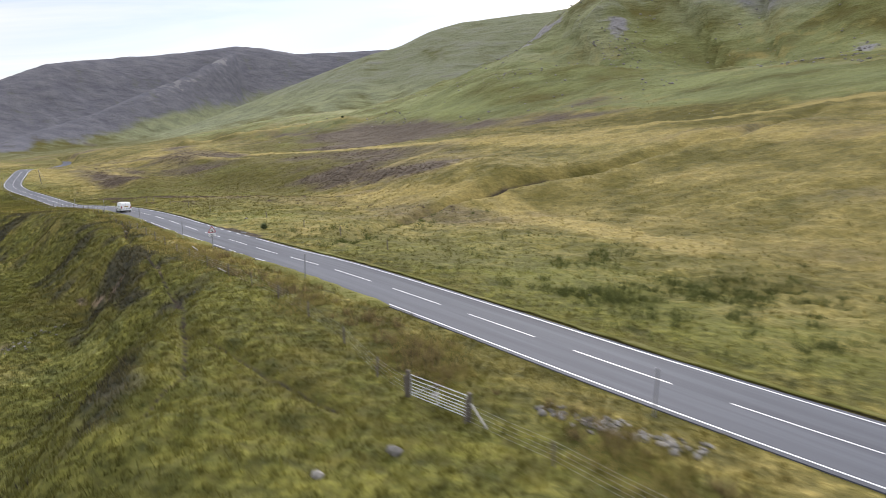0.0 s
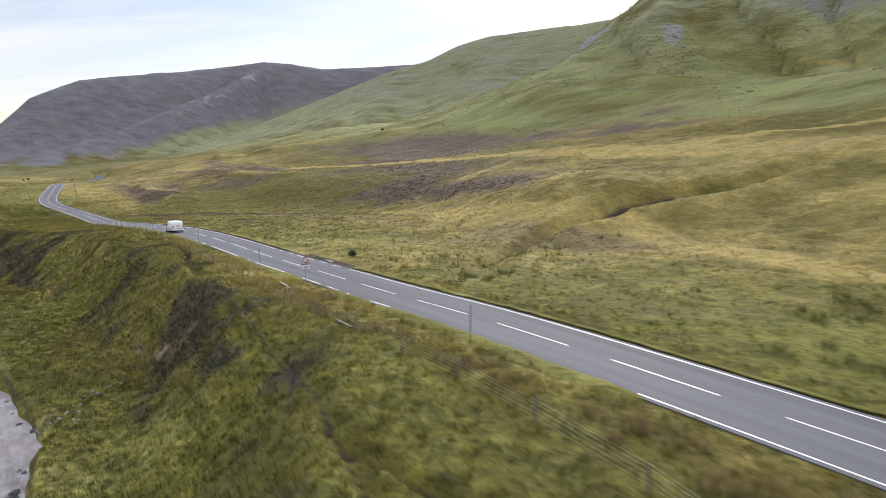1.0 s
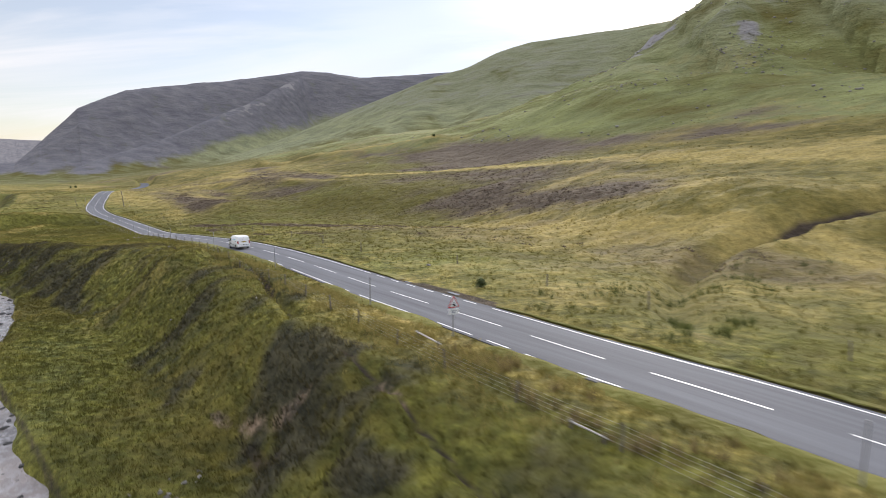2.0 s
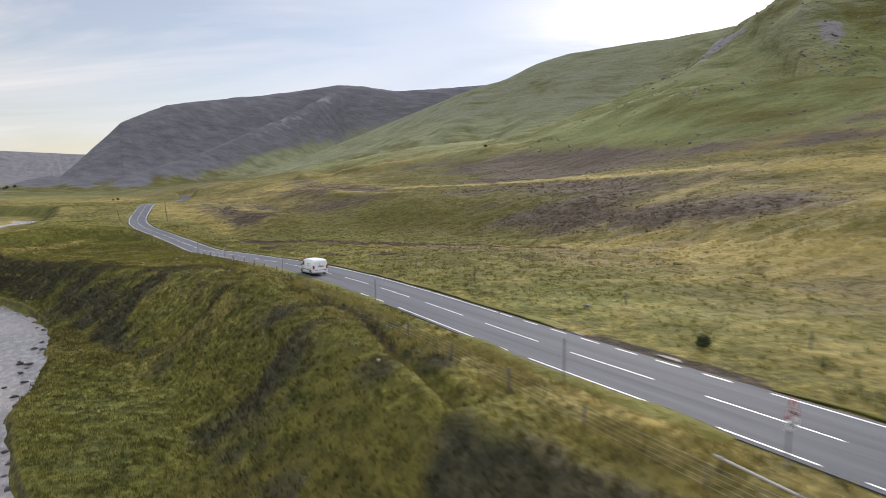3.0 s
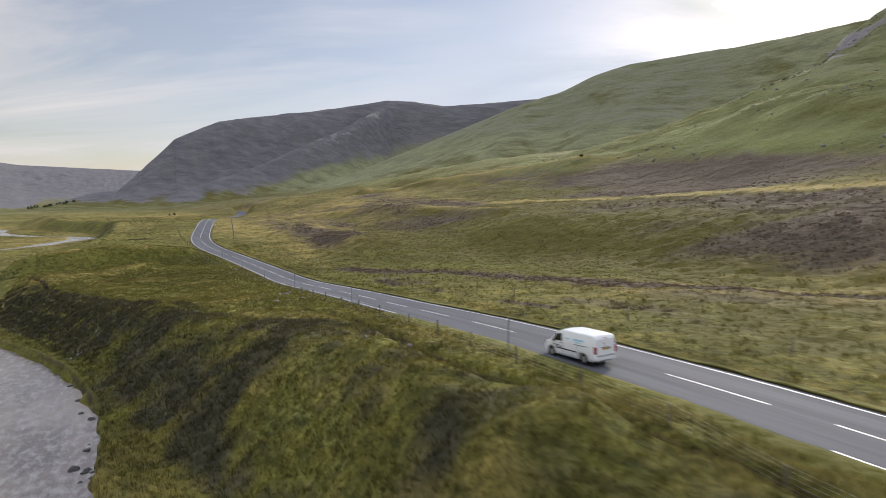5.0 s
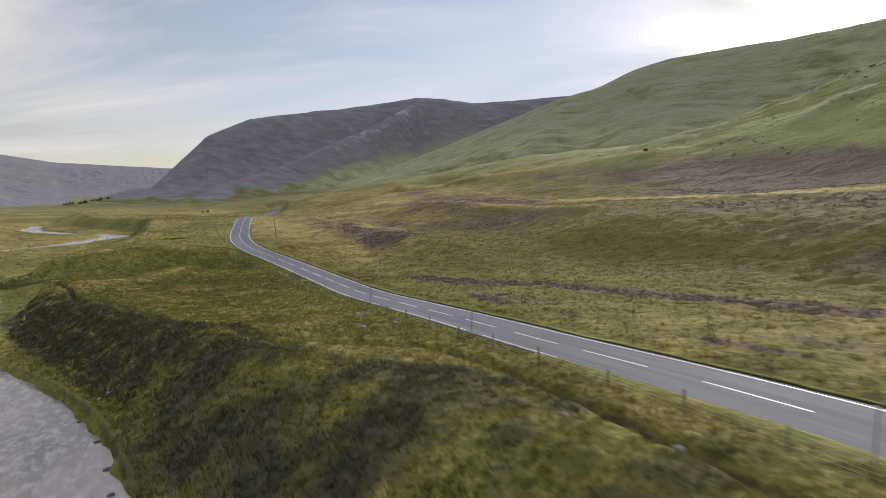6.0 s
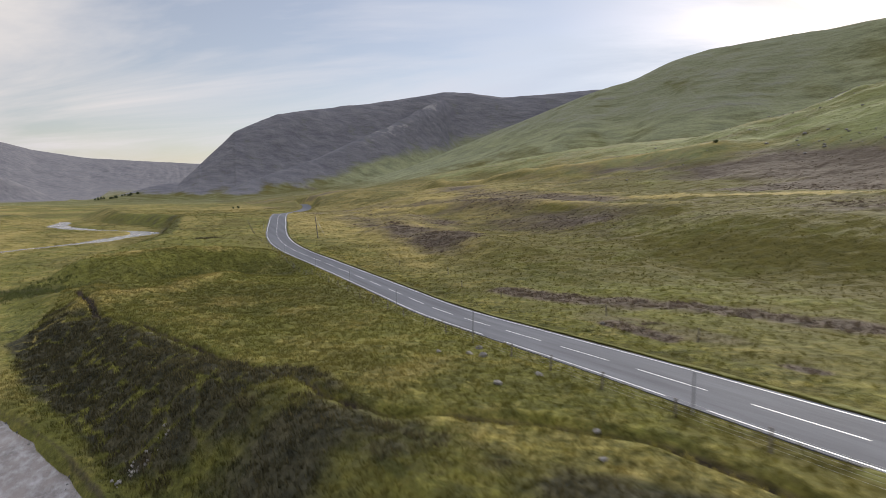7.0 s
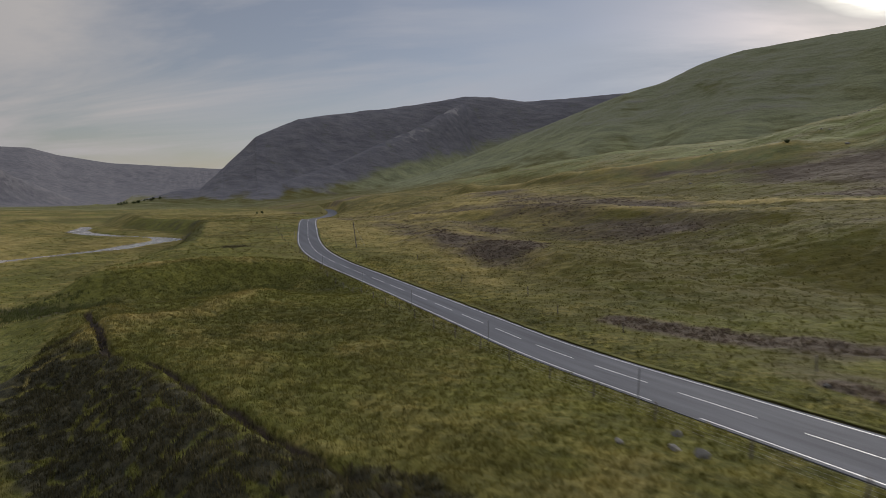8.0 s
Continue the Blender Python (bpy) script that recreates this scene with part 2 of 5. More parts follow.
DITCH_LONG = ((51.6, -9.8), (54.2, -9.2), (56.8, -8.8), (61, -8.4), (65.7, -7.2), (71.5, -6.2), (81, -6), (90, -7.4), (101, -8.2), (108, -8), (119, -7.4), (128, -8), (134, -12), (139.5, -18), (143.4, -20.1), (147.5, -21.2), (151.9, -22.6), (159.6, -25), (173.3, -30), (183.3, -33.3), (190.2, -38.3), (200.3, -40.4), (215, -44))
TRENCHES = (DITCH_UPPER, DITCH_LOWER, PATH_UPPER, PATH_FORK, DITCH_LONG)
GULLY = ((26, 5.5), (30, 7), (36, 14), (42, 25), (43.5, 32), (40.7, 44.5), (37.6, 50.7), (33.8, 58), (30.3, 67.7), (27.5, 74), (25, 79.4), (20, 83), (19.6, 99), (19, 117))
SPUR = ((91, -5.5), (88, -7.5), (86.5, -10), (87, -12.5), (89, -14.5), (91.5, -16.8), (93.5, -19), (96, -22))
SCAR = ((51, -15.8), (48.5, -15.2), (46, -14.3), (43.5, -13.4), (40.7, -12.7), (38.5, -12.3))
SHELF = ((330, 40), (300, 52), (270, 62), (240, 66), (205, 68))
HUMP = ((262, 22), (275, 32), (300, 40))
NEAR_EDGE = ((192, -45), (196, -41), (204, -41), (204, -36.5), (206, -32), (213, -27), (219.5, -23), (230, -16), (239, -12))
FAR_EDGE = ((241, -52), (247, -48.4), (250, -42.6), (250, -36), (249, -28), (248, -20.6), (246.5, -11))
CREEK = ((226, -6), (234, -16), (233, -26), (230, -34), (229, -44), (234, -56), (240, -70))
STRIPE = ((96, 36), (115, 30), (129, 25.5), (137, 22), (147, 20), (155, 18.6), (165, 14), (178, 11.5))
LOW_STRIPE = ((104, 8.6), (112, 8.2), (127, 7.4), (143, 7.2), (152, 8.2))


def curve(x, xs, ys):
    """A line through the given places with rounded corners."""
    x = np.asarray(x, float)
    xs, ys = np.array(xs, float), np.array(ys, float)
    slope = np.gradient(ys, xs)
    i = np.clip(np.searchsorted(xs, x) - 1, 0, len(xs) - 2)
    h = xs[i + 1] - xs[i]
    t = np.clip((x - xs[i]) / h, 0, 1)
    a, b = ys[i], ys[i + 1]
    return a + (b - a) * t + t * (1 - t) * ((1 - t) * (slope[i] * h - (b - a)) + t * ((b - a) - slope[i + 1] * h))


def ease(x, a, b):
    t = np.clip((x - a) / (b - a), 0, 1)
    return t * t * (3 - 2 * t)


def hash2(i, j, seed):
    v = np.sin(i * 127.1 + j * 311.7 + seed * 74.7) * 43758.5453
    return v - np.floor(v)


def noise2(x, y, size, seed=0):
    """Smooth value noise between -1 and 1."""
    x, y = x / size, y / size
    i, j = np.floor(x), np.floor(y)
    u, v = x - i, y - j
    u, v = u * u * (3 - 2 * u), v * v * (3 - 2 * v)
    a, b = hash2(i, j, seed), hash2(i + 1, j, seed)
    c, d = hash2(i, j + 1, seed), hash2(i + 1, j + 1, seed)
    return 2 * ((a * (1 - u) + b * u) * (1 - v) + (c * (1 - u) + d * u) * v) - 1


def fractal(x, y, size, octaves=4, seed=0):
    total, weight = 0, 1.0
    for k in range(octaves):
        c, sn = math.cos(1 + k), math.sin(1 + k)
        total = total + weight * noise2(c * x - sn * y, sn * x + c * y, size / 2**k, seed + k)
        weight *= .5
    return total


def high(a, b, soft):
    """The higher of two, with a rounded valley between them."""
    h = np.maximum(soft - np.abs(a - b), 0) / soft
    return np.maximum(a, b) + h * h * soft * .25


def cells(x, y, size, seed=0):
    """How far inside its clump each place lies: 0 on the paths between clumps, about 1 in their middles."""
    x, y = x / size, y / size
    i, j = np.floor(x), np.floor(y)
    first, second = np.full(np.shape(x), 9.0), np.full(np.shape(x), 9.0)
    for a in (-1, 0, 1):
        for b in (-1, 0, 1):
            d = np.hypot(i + a + hash2(i + a, j + b, seed) - x, j + b + hash2(i + a, j + b, seed + 9) - y)
            second = np.where(d < first, first, np.minimum(second, d))
            first = np.minimum(first, d)
    return np.clip((second - first) * 1.6, 0, 1)


# crests of the hills: along, across, height; then reach and steepness of the flanks
ROCKY_SPUR = ((370, 200, 20), (330, 200, 26), (290, 208, 36), (265, 224, 46), (241, 243, 57), (227, 254, 66), (218, 273, 84), (203, 290, 100), (190, 320, 122), (150, 360, 145), (84, 390, 165), (-60, 430, 190), (-500, 470, 200))
GREEN_RIDGE = ((1250, 400, 40), (1060, 500, 104), (898, 591, 158), (872, 626, 170), (836, 669, 197), (799, 709, 211), (734, 770, 219), (682, 812, 224), (605, 865, 234), (480, 930, 250), (100, 1000, 270))
DARK_HILL = ((1702, -40, 8), (1698, 10, 56), (1695, 87, 133), (1684, 191, 181), (1658, 339, 204), (1606, 520, 229), (1574, 604, 246), (1550, 660, 243), (1509, 742, 231), (1464, 822, 236), (1384, 944, 246), (1200, 1300, 260))
DARK_SPUR = ((1565, 610, 238), (1540, 590, 226), (1480, 535, 203), (1440, 461, 168), (1420, 386, 131), (1410, 305, 96), (1410, 243, 66), (1400, 171, 39), (1390, 103, 14))
BENCH = ((475, 128), (430, 122), (390, 122), (366, 126), (338, 122), (318, 135), (300, 146), (270, 150))
FAR_HILLS = ((3801, -1400, 215), (3801, -998, 210), (3829, -884, 210), (3855, -765, 176), (3897, -507, 138), (3922, -223, 128), (3926, 67, 117), (3926, 700, 140))
WEST_SPUR = ((1850, -700, 150), (1866, -491, 53), (1880, -438, 20), (1902, -323, -36))
HILLS = {
    "rocky_spur": (ROCKY_SPUR, 125, 1.25),
    "green_ridge": (GREEN_RIDGE, 215, 1.1),
    "dark_hill": (DARK_HILL, 170, 1.5),
    "dark_spur": (DARK_SPUR, 105, 1.2),
    "far_hills": (FAR_HILLS, 900, 1.5),
    "west_spur": (WEST_SPUR, 90, 1.3),
}


def beside(s, n, points):
    """Distance from a line of places, for places within 45 m of it."""
    s, n = np.broadcast_arrays(np.asarray(s, float), np.asarray(n, float))
    away = np.full(s.shape, 1e9)
    ps, pn = zip(*points)
    near = (s > min(ps) - 45) & (s < max(ps) + 45) & (n > min(pn) - 45) & (n < max(pn) + 45)
    s, n = s[near], n[near]
    best = np.full(s.shape, 1e9)
    for (s0, n0), (s1, n1) in zip(points[:-1], points[1:]):
        ds, dn = s1 - s0, n1 - n0
        t = np.clip(((s - s0) * ds + (n - n0) * dn) / (ds * ds + dn * dn), 0, 1)
        best = np.minimum(best, np.hypot(s - s0 - t * ds, n - n0 - t * dn))
    away[near] = best
    return away


def crest(s, n, points, reach, power, floor):
    best, top = np.full(np.shape(s), 1e9), np.zeros(np.shape(s))
    for (s0, n0, z0), (s1, n1, z1) in zip(points[:-1], points[1:]):
        ds, dn = s1 - s0, n1 - n0
        t = np.clip(((s - s0) * ds + (n - n0) * dn) / (ds * ds + dn * dn), 0, 1)
        d = np.hypot(s - s0 - t * ds, n - n0 - t * dn)
        near = d < best
        best, top = np.where(near, d, best), np.where(near, z0 + t * (z1 - z0), top)
    round_off = .1 * reach
    best = np.sqrt(best**2 + round_off**2) - round_off
    return floor + (top - floor) * np.exp(-(best / reach) ** power), best


# mounds and hollows: along, across, half length, half width, height
MOUNDS = [
    (190, 202, 67, 44, 14.9), (106, 47, 26, 17, -1.7), (51, 48, 18, 12, 4.9), (181, 52, 42, 28, 3.9),
    (278, 42, 60, 28, 3.2), (73, 53, 21, 14, 1.6), (152, 48, 35, 18, -1.3), (266, -26, 24, 14, 1.3), (520, -120, 34, 16, 4.5), (455, -140, 40, 22, 5.0), (330, -40, 24, 12, -1.0), (430, 112, 80, 34, -6), (305, 208, 55, 40, -6), (258, 93, 30, 12, -1.6), (216, 30, 14, 9, 2.0), (171, 39, 16, 9, -1.3), (41, 33, 9, 5, .8),
]


def spot(s, n, a, b, along, across):
    return np.exp(-((s - a) / along) ** 2 - ((n - b) / across) ** 2)


def road_place(s):
    return curve(s, BEND_S, ROAD_N), curve(s, ROAD_S, ROAD_Z)


def bank_heath(s, n):
    """Where heather clumps grow on the bank, by its lie alone."""
    top, foot = curve(s, BANK_S, BANK_TOP), curve(s, BANK_S, BANK_FOOT)
    wide = 3.6 * ease(s, 50, 62) * (1 - ease(s, 150, 160))
    down = ease(n, foot - 1, foot + 2.5) * (1 - ease(n, top + wide - 2.5, top + wide + .5))
    patch = ease(fractal(s, n, 13, 3, 57), -.2, .35)
    return down * (1 - ease(s, 188, 198)) * np.clip(.75 * patch + ease(s, 142, 154), 0, 1) * (1 - .7 * np.exp(-((s - 90) / 12) ** 2))


def land(s, n, rough=True):
    """Height of the open ground, without the road's bed."""
    road_n, road_z = road_place(s)
    river_n, river_w, river_z = (curve(s, RIVER_S, v) for v in (RIVER_N, RIVER_W, RIVER_Z))
    top, foot = curve(s, BANK_S, BANK_TOP), curve(s, BANK_S, BANK_FOOT)
    base_z = np.interp(s, ROAD_S, ROAD_Z) * .35 + .65 * road_z
    rise = np.interp(n, RISE_N, RISE_Z) * .5 + .25 * np.interp(n - 4, RISE_N, RISE_Z) + .25 * np.interp(n + 4, RISE_N, RISE_Z)
    rise = np.where(s > 420, rise * (1 - .45 * ease(s, 420, 800)), rise)
    z = base_z + np.where(n > 0, rise, 0)
    # the bank down to the river's flat
    flat = river_z + np.where(s > 240, .3, .7) + .02 * np.minimum(np.abs(n - river_n), 60)
    drop = ease(n, foot, top)
    z = flat + (z - flat) * drop
    # a side stream has worn a hollow across the terrace
    worn = np.exp(-(beside(s, n, CREEK) / 10.5) ** 4)
    z = z - worn * np.minimum(np.maximum(z - flat - .1, 0), np.interp(-n, (4, 16, 26, 34, 46), (.8, 3.2, 4.2, 5.2, 6)))
    for a, b, la, lb, h in MOUNDS:
        z = z + h * np.exp(-((s - a) / la) ** 2 - ((n - b) / lb) ** 2)
    if rough:
        x, y = s, n
        away = ease(np.abs(n - road_n), 5, 22)
        z = z + away * (.55 * fractal(x, y, 26, 3, 3) + .09 * fractal(x * .6, y, 4.5, 2, 9) + .24 * noise2(x, y, 1.3, 13) + .10 * noise2(x * .8, y, 2.6, 14)) * (.5 + .5 * drop)
        z = z + .55 * bank_heath(s, n) * (cells(s * .8 + .5 * noise2(s, n, 2, 91), n + .5 * noise2(s, n, 2, 92), 2.8, 5) ** .6 - .4)
        z = z + 1.1 * drop * (1 - drop) * 4 * fractal(x * 1.1, y * .45, 17, 3, 44) * (1 - ease(s, 300, 400)) * (np.abs(n) < 70)
        z = z + 3.2 * np.exp(-(beside(s, n, BENCH) / 8) ** 2) + 1.6 * np.exp(-(beside(s, n, SHELF) / 5) ** 2) + 1.5 * np.exp(-(beside(s, n, HUMP) / 6) ** 2) + 1.4 * spot(s, n, 236, 30, 11, 7) - .9 * spot(s, n, 224, 24, 12, 5)
        z = z + .7 * np.exp(-(beside(s, n, FAR_EDGE) / 4) ** 2) + .5 * np.exp(-(beside(s, n, NEAR_EDGE) / 3) ** 2)
        # a grassy spur on the bank, with a hollow on either side, and the bite of an old slip
        z = z + 1.5 * np.exp(-(beside(s, n, SPUR) / 2.6) ** 2) * (1 - ease(n, -9, -5)) * ease(n, -25, -19)
        z = z + .5 * (spot(s, n, 38, -14, 14, 5) + .7 * spot(s, n, 4, -21, 9, 4)) * fractal(s, n, 2.8, 3, 94)
        z = z - 1.5 * spot(s, n, 104, -17, 8, 4) - 1.0 * spot(s, n, 76, -15, 7, 4)
        z = z - 1.5 * spot(s, n, 46.5, -16.3, 4.5, 1.7) - .9 * spot(s, n, 42, -14.6, 3, 1.3) + .8 * spot(s, n, 44, -11.5, 5, 1.6) + .9 * spot(s, n, 28, -15.5, 6, 2.6)
    calm = np.ones(np.shape(s))
    for name, (points, reach, power) in HILLS.items():
        hill, away = crest(s, n, points, reach, power, curve(s, RIVER_S, RIVER_Z) - 25)
        if name == "green_ridge":
            hill = hill - 80 * (1 - ease(n, 30, 260))
        calm = np.minimum(calm, .12 + .88 * ease(away, .0, .35 * reach))
        z = high(z, hill, 12)
    if rough:
        up = ease(z - base_z, 14, 90)
        ridged = np.abs(fractal(s * .85 + n * .25, n * .3 - s * .12, 95, 4, 21))
        craggy = ease(s, 1180, 1330) * (1 - ease(s, 2000, 2500)) * up * calm
        z = z + craggy * (5 - 16 * np.abs(fractal(s * .8 + n * .5, n * .5 - s * .3, 70, 4, 27)))
        stony = up * (1 - ease(s, 330, 450))
        z = z + up * calm * (4.5 - 12 * ridged) + up * calm * (2.6 * fractal(s, n, 24, 3, 33)) + stony * 2.2 * np.abs(fractal(s, n, 13, 3, 35)) + ease(z - base_z, 8, 20) * .4 * fractal(s, n, 9, 3, 37)
    return z


def ground(s, n, rough=True):
    """The ground as it lies, with the road's bed, the verges and the river's bed cut into it."""
    road_n, road_z = road_place(s)
    river_n, river_w, river_z = (curve(s, RIVER_S, v) for v in (RIVER_N, RIVER_W, RIVER_Z))
    z = land(s, n, rough)
    off = n - road_n
    if rough:
        for line in TRENCHES:
            z = z - (np.where(s < 45, .42, 1.1) + .2 * noise2(s, n, 3, 8)) * np.exp(-(beside(s, n, line) / (np.where(s < 45, .36, .45) + .04 * noise2(s, n, 2.2, 18))) ** 2)
        from_gully = beside(s, n, GULLY)
        z = z + (.7 * np.exp(-((from_gully - 4) / 3) ** 2) - 2.0 * np.exp(-(from_gully / 1.7) ** 2)) * (.45 + .55 * spot(s, n, 40, 48, 30, 22)) * ease(n, 6, 12)
    built = 1 - ease(s, 740, 800)
    z = z + built * (road_z - .06 - z) * (1 - ease(np.abs(off), 3.4, np.where(off > 0, 10, 7.5)))
    # a low cut bank on the hill side, but for the lay-by
    bay = ease(s, 42, 46) * (1 - ease(s, 62, 67))
    z = z + built * (1 - bay) * .26 * ease(off, 3.5, 4.2) * (1 - ease(off, 5.5, 10))
    wob = .55 * noise2(s, n, 5, 5) + .9 * noise2(s, n, 17, 6) + .35 * noise2(s, n, 1.9, 7) if rough else 0
    edge = np.abs(n - river_n) - river_w + wob
    bed = river_z - .5
    bank = np.where(s < 560, np.maximum(z, river_z + .25), z)
    return np.where(s < 560, bed + (bank - bed) * ease(edge, -.9, .7), z)


# ---- large structure ----
def world_xy(s, n):
    return ORIGIN[0] + ALONG[0] * s + ACROSS[0] * n, ORIGIN[1] + ALONG[1] * s + ACROSS[1] * n


def grow(start, step, growth, end):
    out, x = [], start
    step = math.copysign(step, end)
    while abs(x) < abs(end):
        step *= growth
        x += step
        out.append(x)
    return out


def mesh_of(name, verts, faces, mats, smooth=True):
    """A mesh from arrays of corners and of triangles or quads."""
    made = bpy.data.meshes.new(name)
    verts, faces = np.asarray(verts, np.float32), np.asarray(faces, np.int32)
    made.vertices.add(len(verts))
    made.vertices.foreach_set("co", verts.ravel())
    made.loops.add(faces.size)
    made.loops.foreach_set("vertex_index", faces.ravel())
    made.polygons.add(len(faces))
    made.polygons.foreach_set("loop_start", np.arange(0, faces.size, faces.shape[1], dtype=np.int32))
    made.polygons.foreach_set("loop_total", np.full(len(faces), faces.shape[1], np.int32))
    made.polygons.foreach_set("use_smooth", np.full(len(faces), smooth))
    made.update(calc_edges=True)
    for mat in mats:
        made.materials.append(mat)
    return made


def grid_faces(rows, columns):
    a = (np.arange(rows - 1)[:, None] * columns + np.arange(columns - 1)).ravel()
    return np.stack([a, a + 1, a + columns + 1, a + columns], 1)


# lighter bands of dry grass along old terrace edges
BANDS = (((335, 61.6), (292, 71.5), (254, 77), (230, 81), (202, 84), (184, 84), (151, 85), (83, 81.5), (55, 84.5), (48, 107), (27, 122), (12, 134)),
         ((72, 80.5), (43, 81), (20, 81.6), (-1.5, 84)), ((106, 51), (98, 60), (95.6, 73)), ((85, 42), (60, 38), (38, 40), (0, 30)))


def covers(s, n, z):
    """How much of each plant or soil covers the ground: dictionaries of amounts near 0 to 1."""
    road_n, road_z = road_place(s)
    off = n - road_n
    big, mid = fractal(s, n, 55, 3, 40), fractal(s * .45, n, 13, 3, 50)
    streak = fractal(s * .25 + n * .1, n, 17, 3, 55)
    right, up = ease(n, 10, 26), z - road_z
    top, foot = curve(s, BANK_S, BANK_TOP), curve(s, BANK_S, BANK_FOOT)
    wide = 3.6 * ease(s, 50, 62) * (1 - ease(s, 150, 160))
    bank = ease(n, foot - 1, foot + 2) * (1 - ease(n, top + wide - 1, top + wide + 1.5)) * (1 - ease(s, 196, 214))
    field = right * (1 - ease(up, 13, 26))
    left = 1 - ease(off, -8, 2)
    plain_ = ease(s, 190, 260) * left
    straw = .17 + .25 * field * (1 - 1.5 * ease(s, 60, 130)) - .12 * ease(off, 3, 6) * (1 - ease(n, 26, 44)) + .34 * big + .3 * streak - .38 * bank - .25 * ease(s, 40, 55) * (1 - ease(s, 90, 110)) * left * (1 - bank) + (.22 * ease(s, 125, 150) - .16) * left * (1 - bank) + .12 * plain_ + .38 * ease(s, 150, 240) * (1 - ease(s, 500, 700)) * (1 - ease(up, 10, 20)) * (1 - left) - .3 * ease(up, 18, 34) * (1 - ease(s, 380, 900)) + .05 * ease(up, 22, 45)
    straw = straw - .22 * ease(s, 115, 145) * (1 - ease(s, 230, 260)) * ease(n, 12, 20) - .3 * ease(s, 48, 66) * (1 - ease(s, 100, 120)) * ease(off, 3, 5) * (1 - ease(n, 20, 32)) - .12 * left * ease(s, 120, 140) * (1 - bank)
    for line in BANDS:
        straw = straw + 1.5 * np.exp(-(beside(s, n, line) / (2.3 + .7 * streak)) ** 2)
    straw = straw + (.5 - .6 * ease(s, 45, 75)) * np.exp(-((off + 5.2) / 2.0) ** 2) + .6 * np.exp(-(beside(s, n, STRIPE) / 7) ** 2) * field
    slopes = ease(up, 16, 34) * (1 - ease(up, 60, 120)) * (1 - ease(s, 380, 900))
    lush = .3 + .4 * mid + .1 * slopes + .34 * left * (1 - .5 * plain_) - .25 * field * ease(n, 22, 40) + .12 * ease(off, 4, 8) * (1 - ease(n, 26, 44)) + .4 * np.exp(-((off - 5.2) / 1.6) ** 2) + .1 * bank + .25 * ease(s, 48, 66) * (1 - ease(s, 160, 200)) * ease(off, 3, 5) * (1 - ease(n, 14, 26)) + .34 * left * ease(s, 115, 140) * (1 - ease(s, 300, 400)) * (1 - bank)
    lush = lush + .8 * spot(s, n, -10, 13, 16, 7) + .45 * spot(s, n, 3, 10, 8, 4) + .6 * np.exp(-(beside(s, n, CREEK) / 6) ** 2) + .35 * spot(s, n, 30, 8, 8, 5)
    straw = straw + .7 * np.exp(-(beside(s, n, BENCH) / 3) ** 2) + .3 * np.exp(-(beside(s, n, SPUR) / 1.6) ** 2)
    straw = straw + .8 * np.exp(-(beside(s, n, SHELF) / 2.5) ** 2) + .6 * np.exp(-(beside(s, n, NEAR_EDGE) / 2.2) ** 2) + .5 * np.exp(-(beside(s, n, FAR_EDGE) / 2) ** 2)
    # hollow's far face: greener turf, with shade from the sun put into the cover
    cut = ease(s, 214, 224) * (1 - ease(s, 243, 249)) * ease(-n, 8, 14) * (1 - ease(-n, 50, 58))
    scarp = ease(n, foot - 1, foot + 1) * (1 - ease(n, top - 1, top + 1)) * ease(s, 255, 300) * (1 - ease(s, 480, 520))
    straw = straw - .35 * cut - .5 * scarp
    lush = lush + .45 * cut + .3 * scarp
    pasture = -.45 + 1.15 * ease(up, 15, 26) * (1 - .7 * ease(up, 60, 110)) * (1 - ease(s, 420, 950)) + .35 * mid + .3 * big + .5 * np.exp(-(beside(s, n, BENCH) / 12) ** 2)
    low = 1 - .8 * ease(up, 22, 42)
    heather = -.12 + (.1 + .5 * big + .45 * streak) * right * low + .82 * ease(n, 34, 52) * (1 - ease(n, 78, 86)) * ease(s, 80, 125) * (1 - ease(s, 230, 330))
    heather = heather + .68 * ease(n, 90, 97) * (1 - ease(n, 125, 150)) * ease(s, 120, 160) * (1 - ease(s, 250, 330)) * low
    heather = heather + 1.25 * np.exp(-(beside(s, n, STRIPE) / 2.9) ** 2) + .55 * ease(fractal(s * .4, n, 6, 2, 58), .1, .5) * ease(off, 6.5, 8) * (1 - ease(off, 13, 17)) * ease(s, 85, 100) * (1 - ease(s, 150, 165)) + 1.2 * spot(s, n, 236, 30, 8, 6) + .7 * spot(s, n, 262, 40, 10, 5) + 1.1 * spot(s, n, 281, -23, 9, 3.5)
    heather = heather + 1.3 * np.exp(-(beside(s, n, LOW_STRIPE) / .7) ** 2) * ease(noise2(s, n, 4, 81), -.1, .4) + .5 * np.exp(-(beside(s, n, CREEK) / 2) ** 2)
    # the bank's heather in clumps with grassy paths between them
    clump = cells(s * .8 + .5 * noise2(s, n, 2, 91), n + .5 * noise2(s, n, 2, 92), 2.8, 5)
    grown = bank_heath(s, n) * (.3 + .7 * ease(s, 52, 68))
    heather_bank = ease(s, 138, 152)
    heather = heather + grown * (heather_bank * (1.5 * ease(clump, .05, .26) - .15) + (1 - heather_bank) * (.55 * ease(clump, .1, .6) + .05)) + bank * (1 - grown) * (.2 + .45 * ease(s, 95, 112) * (1 - ease(s, 150, 160)) + .5 * ease(s, 54, 62) * (1 - ease(s, 82, 87)) * ease(n, -15, -11) + .8 * fractal(s, n, 5, 3, 59) * (.6 + .4 * big))
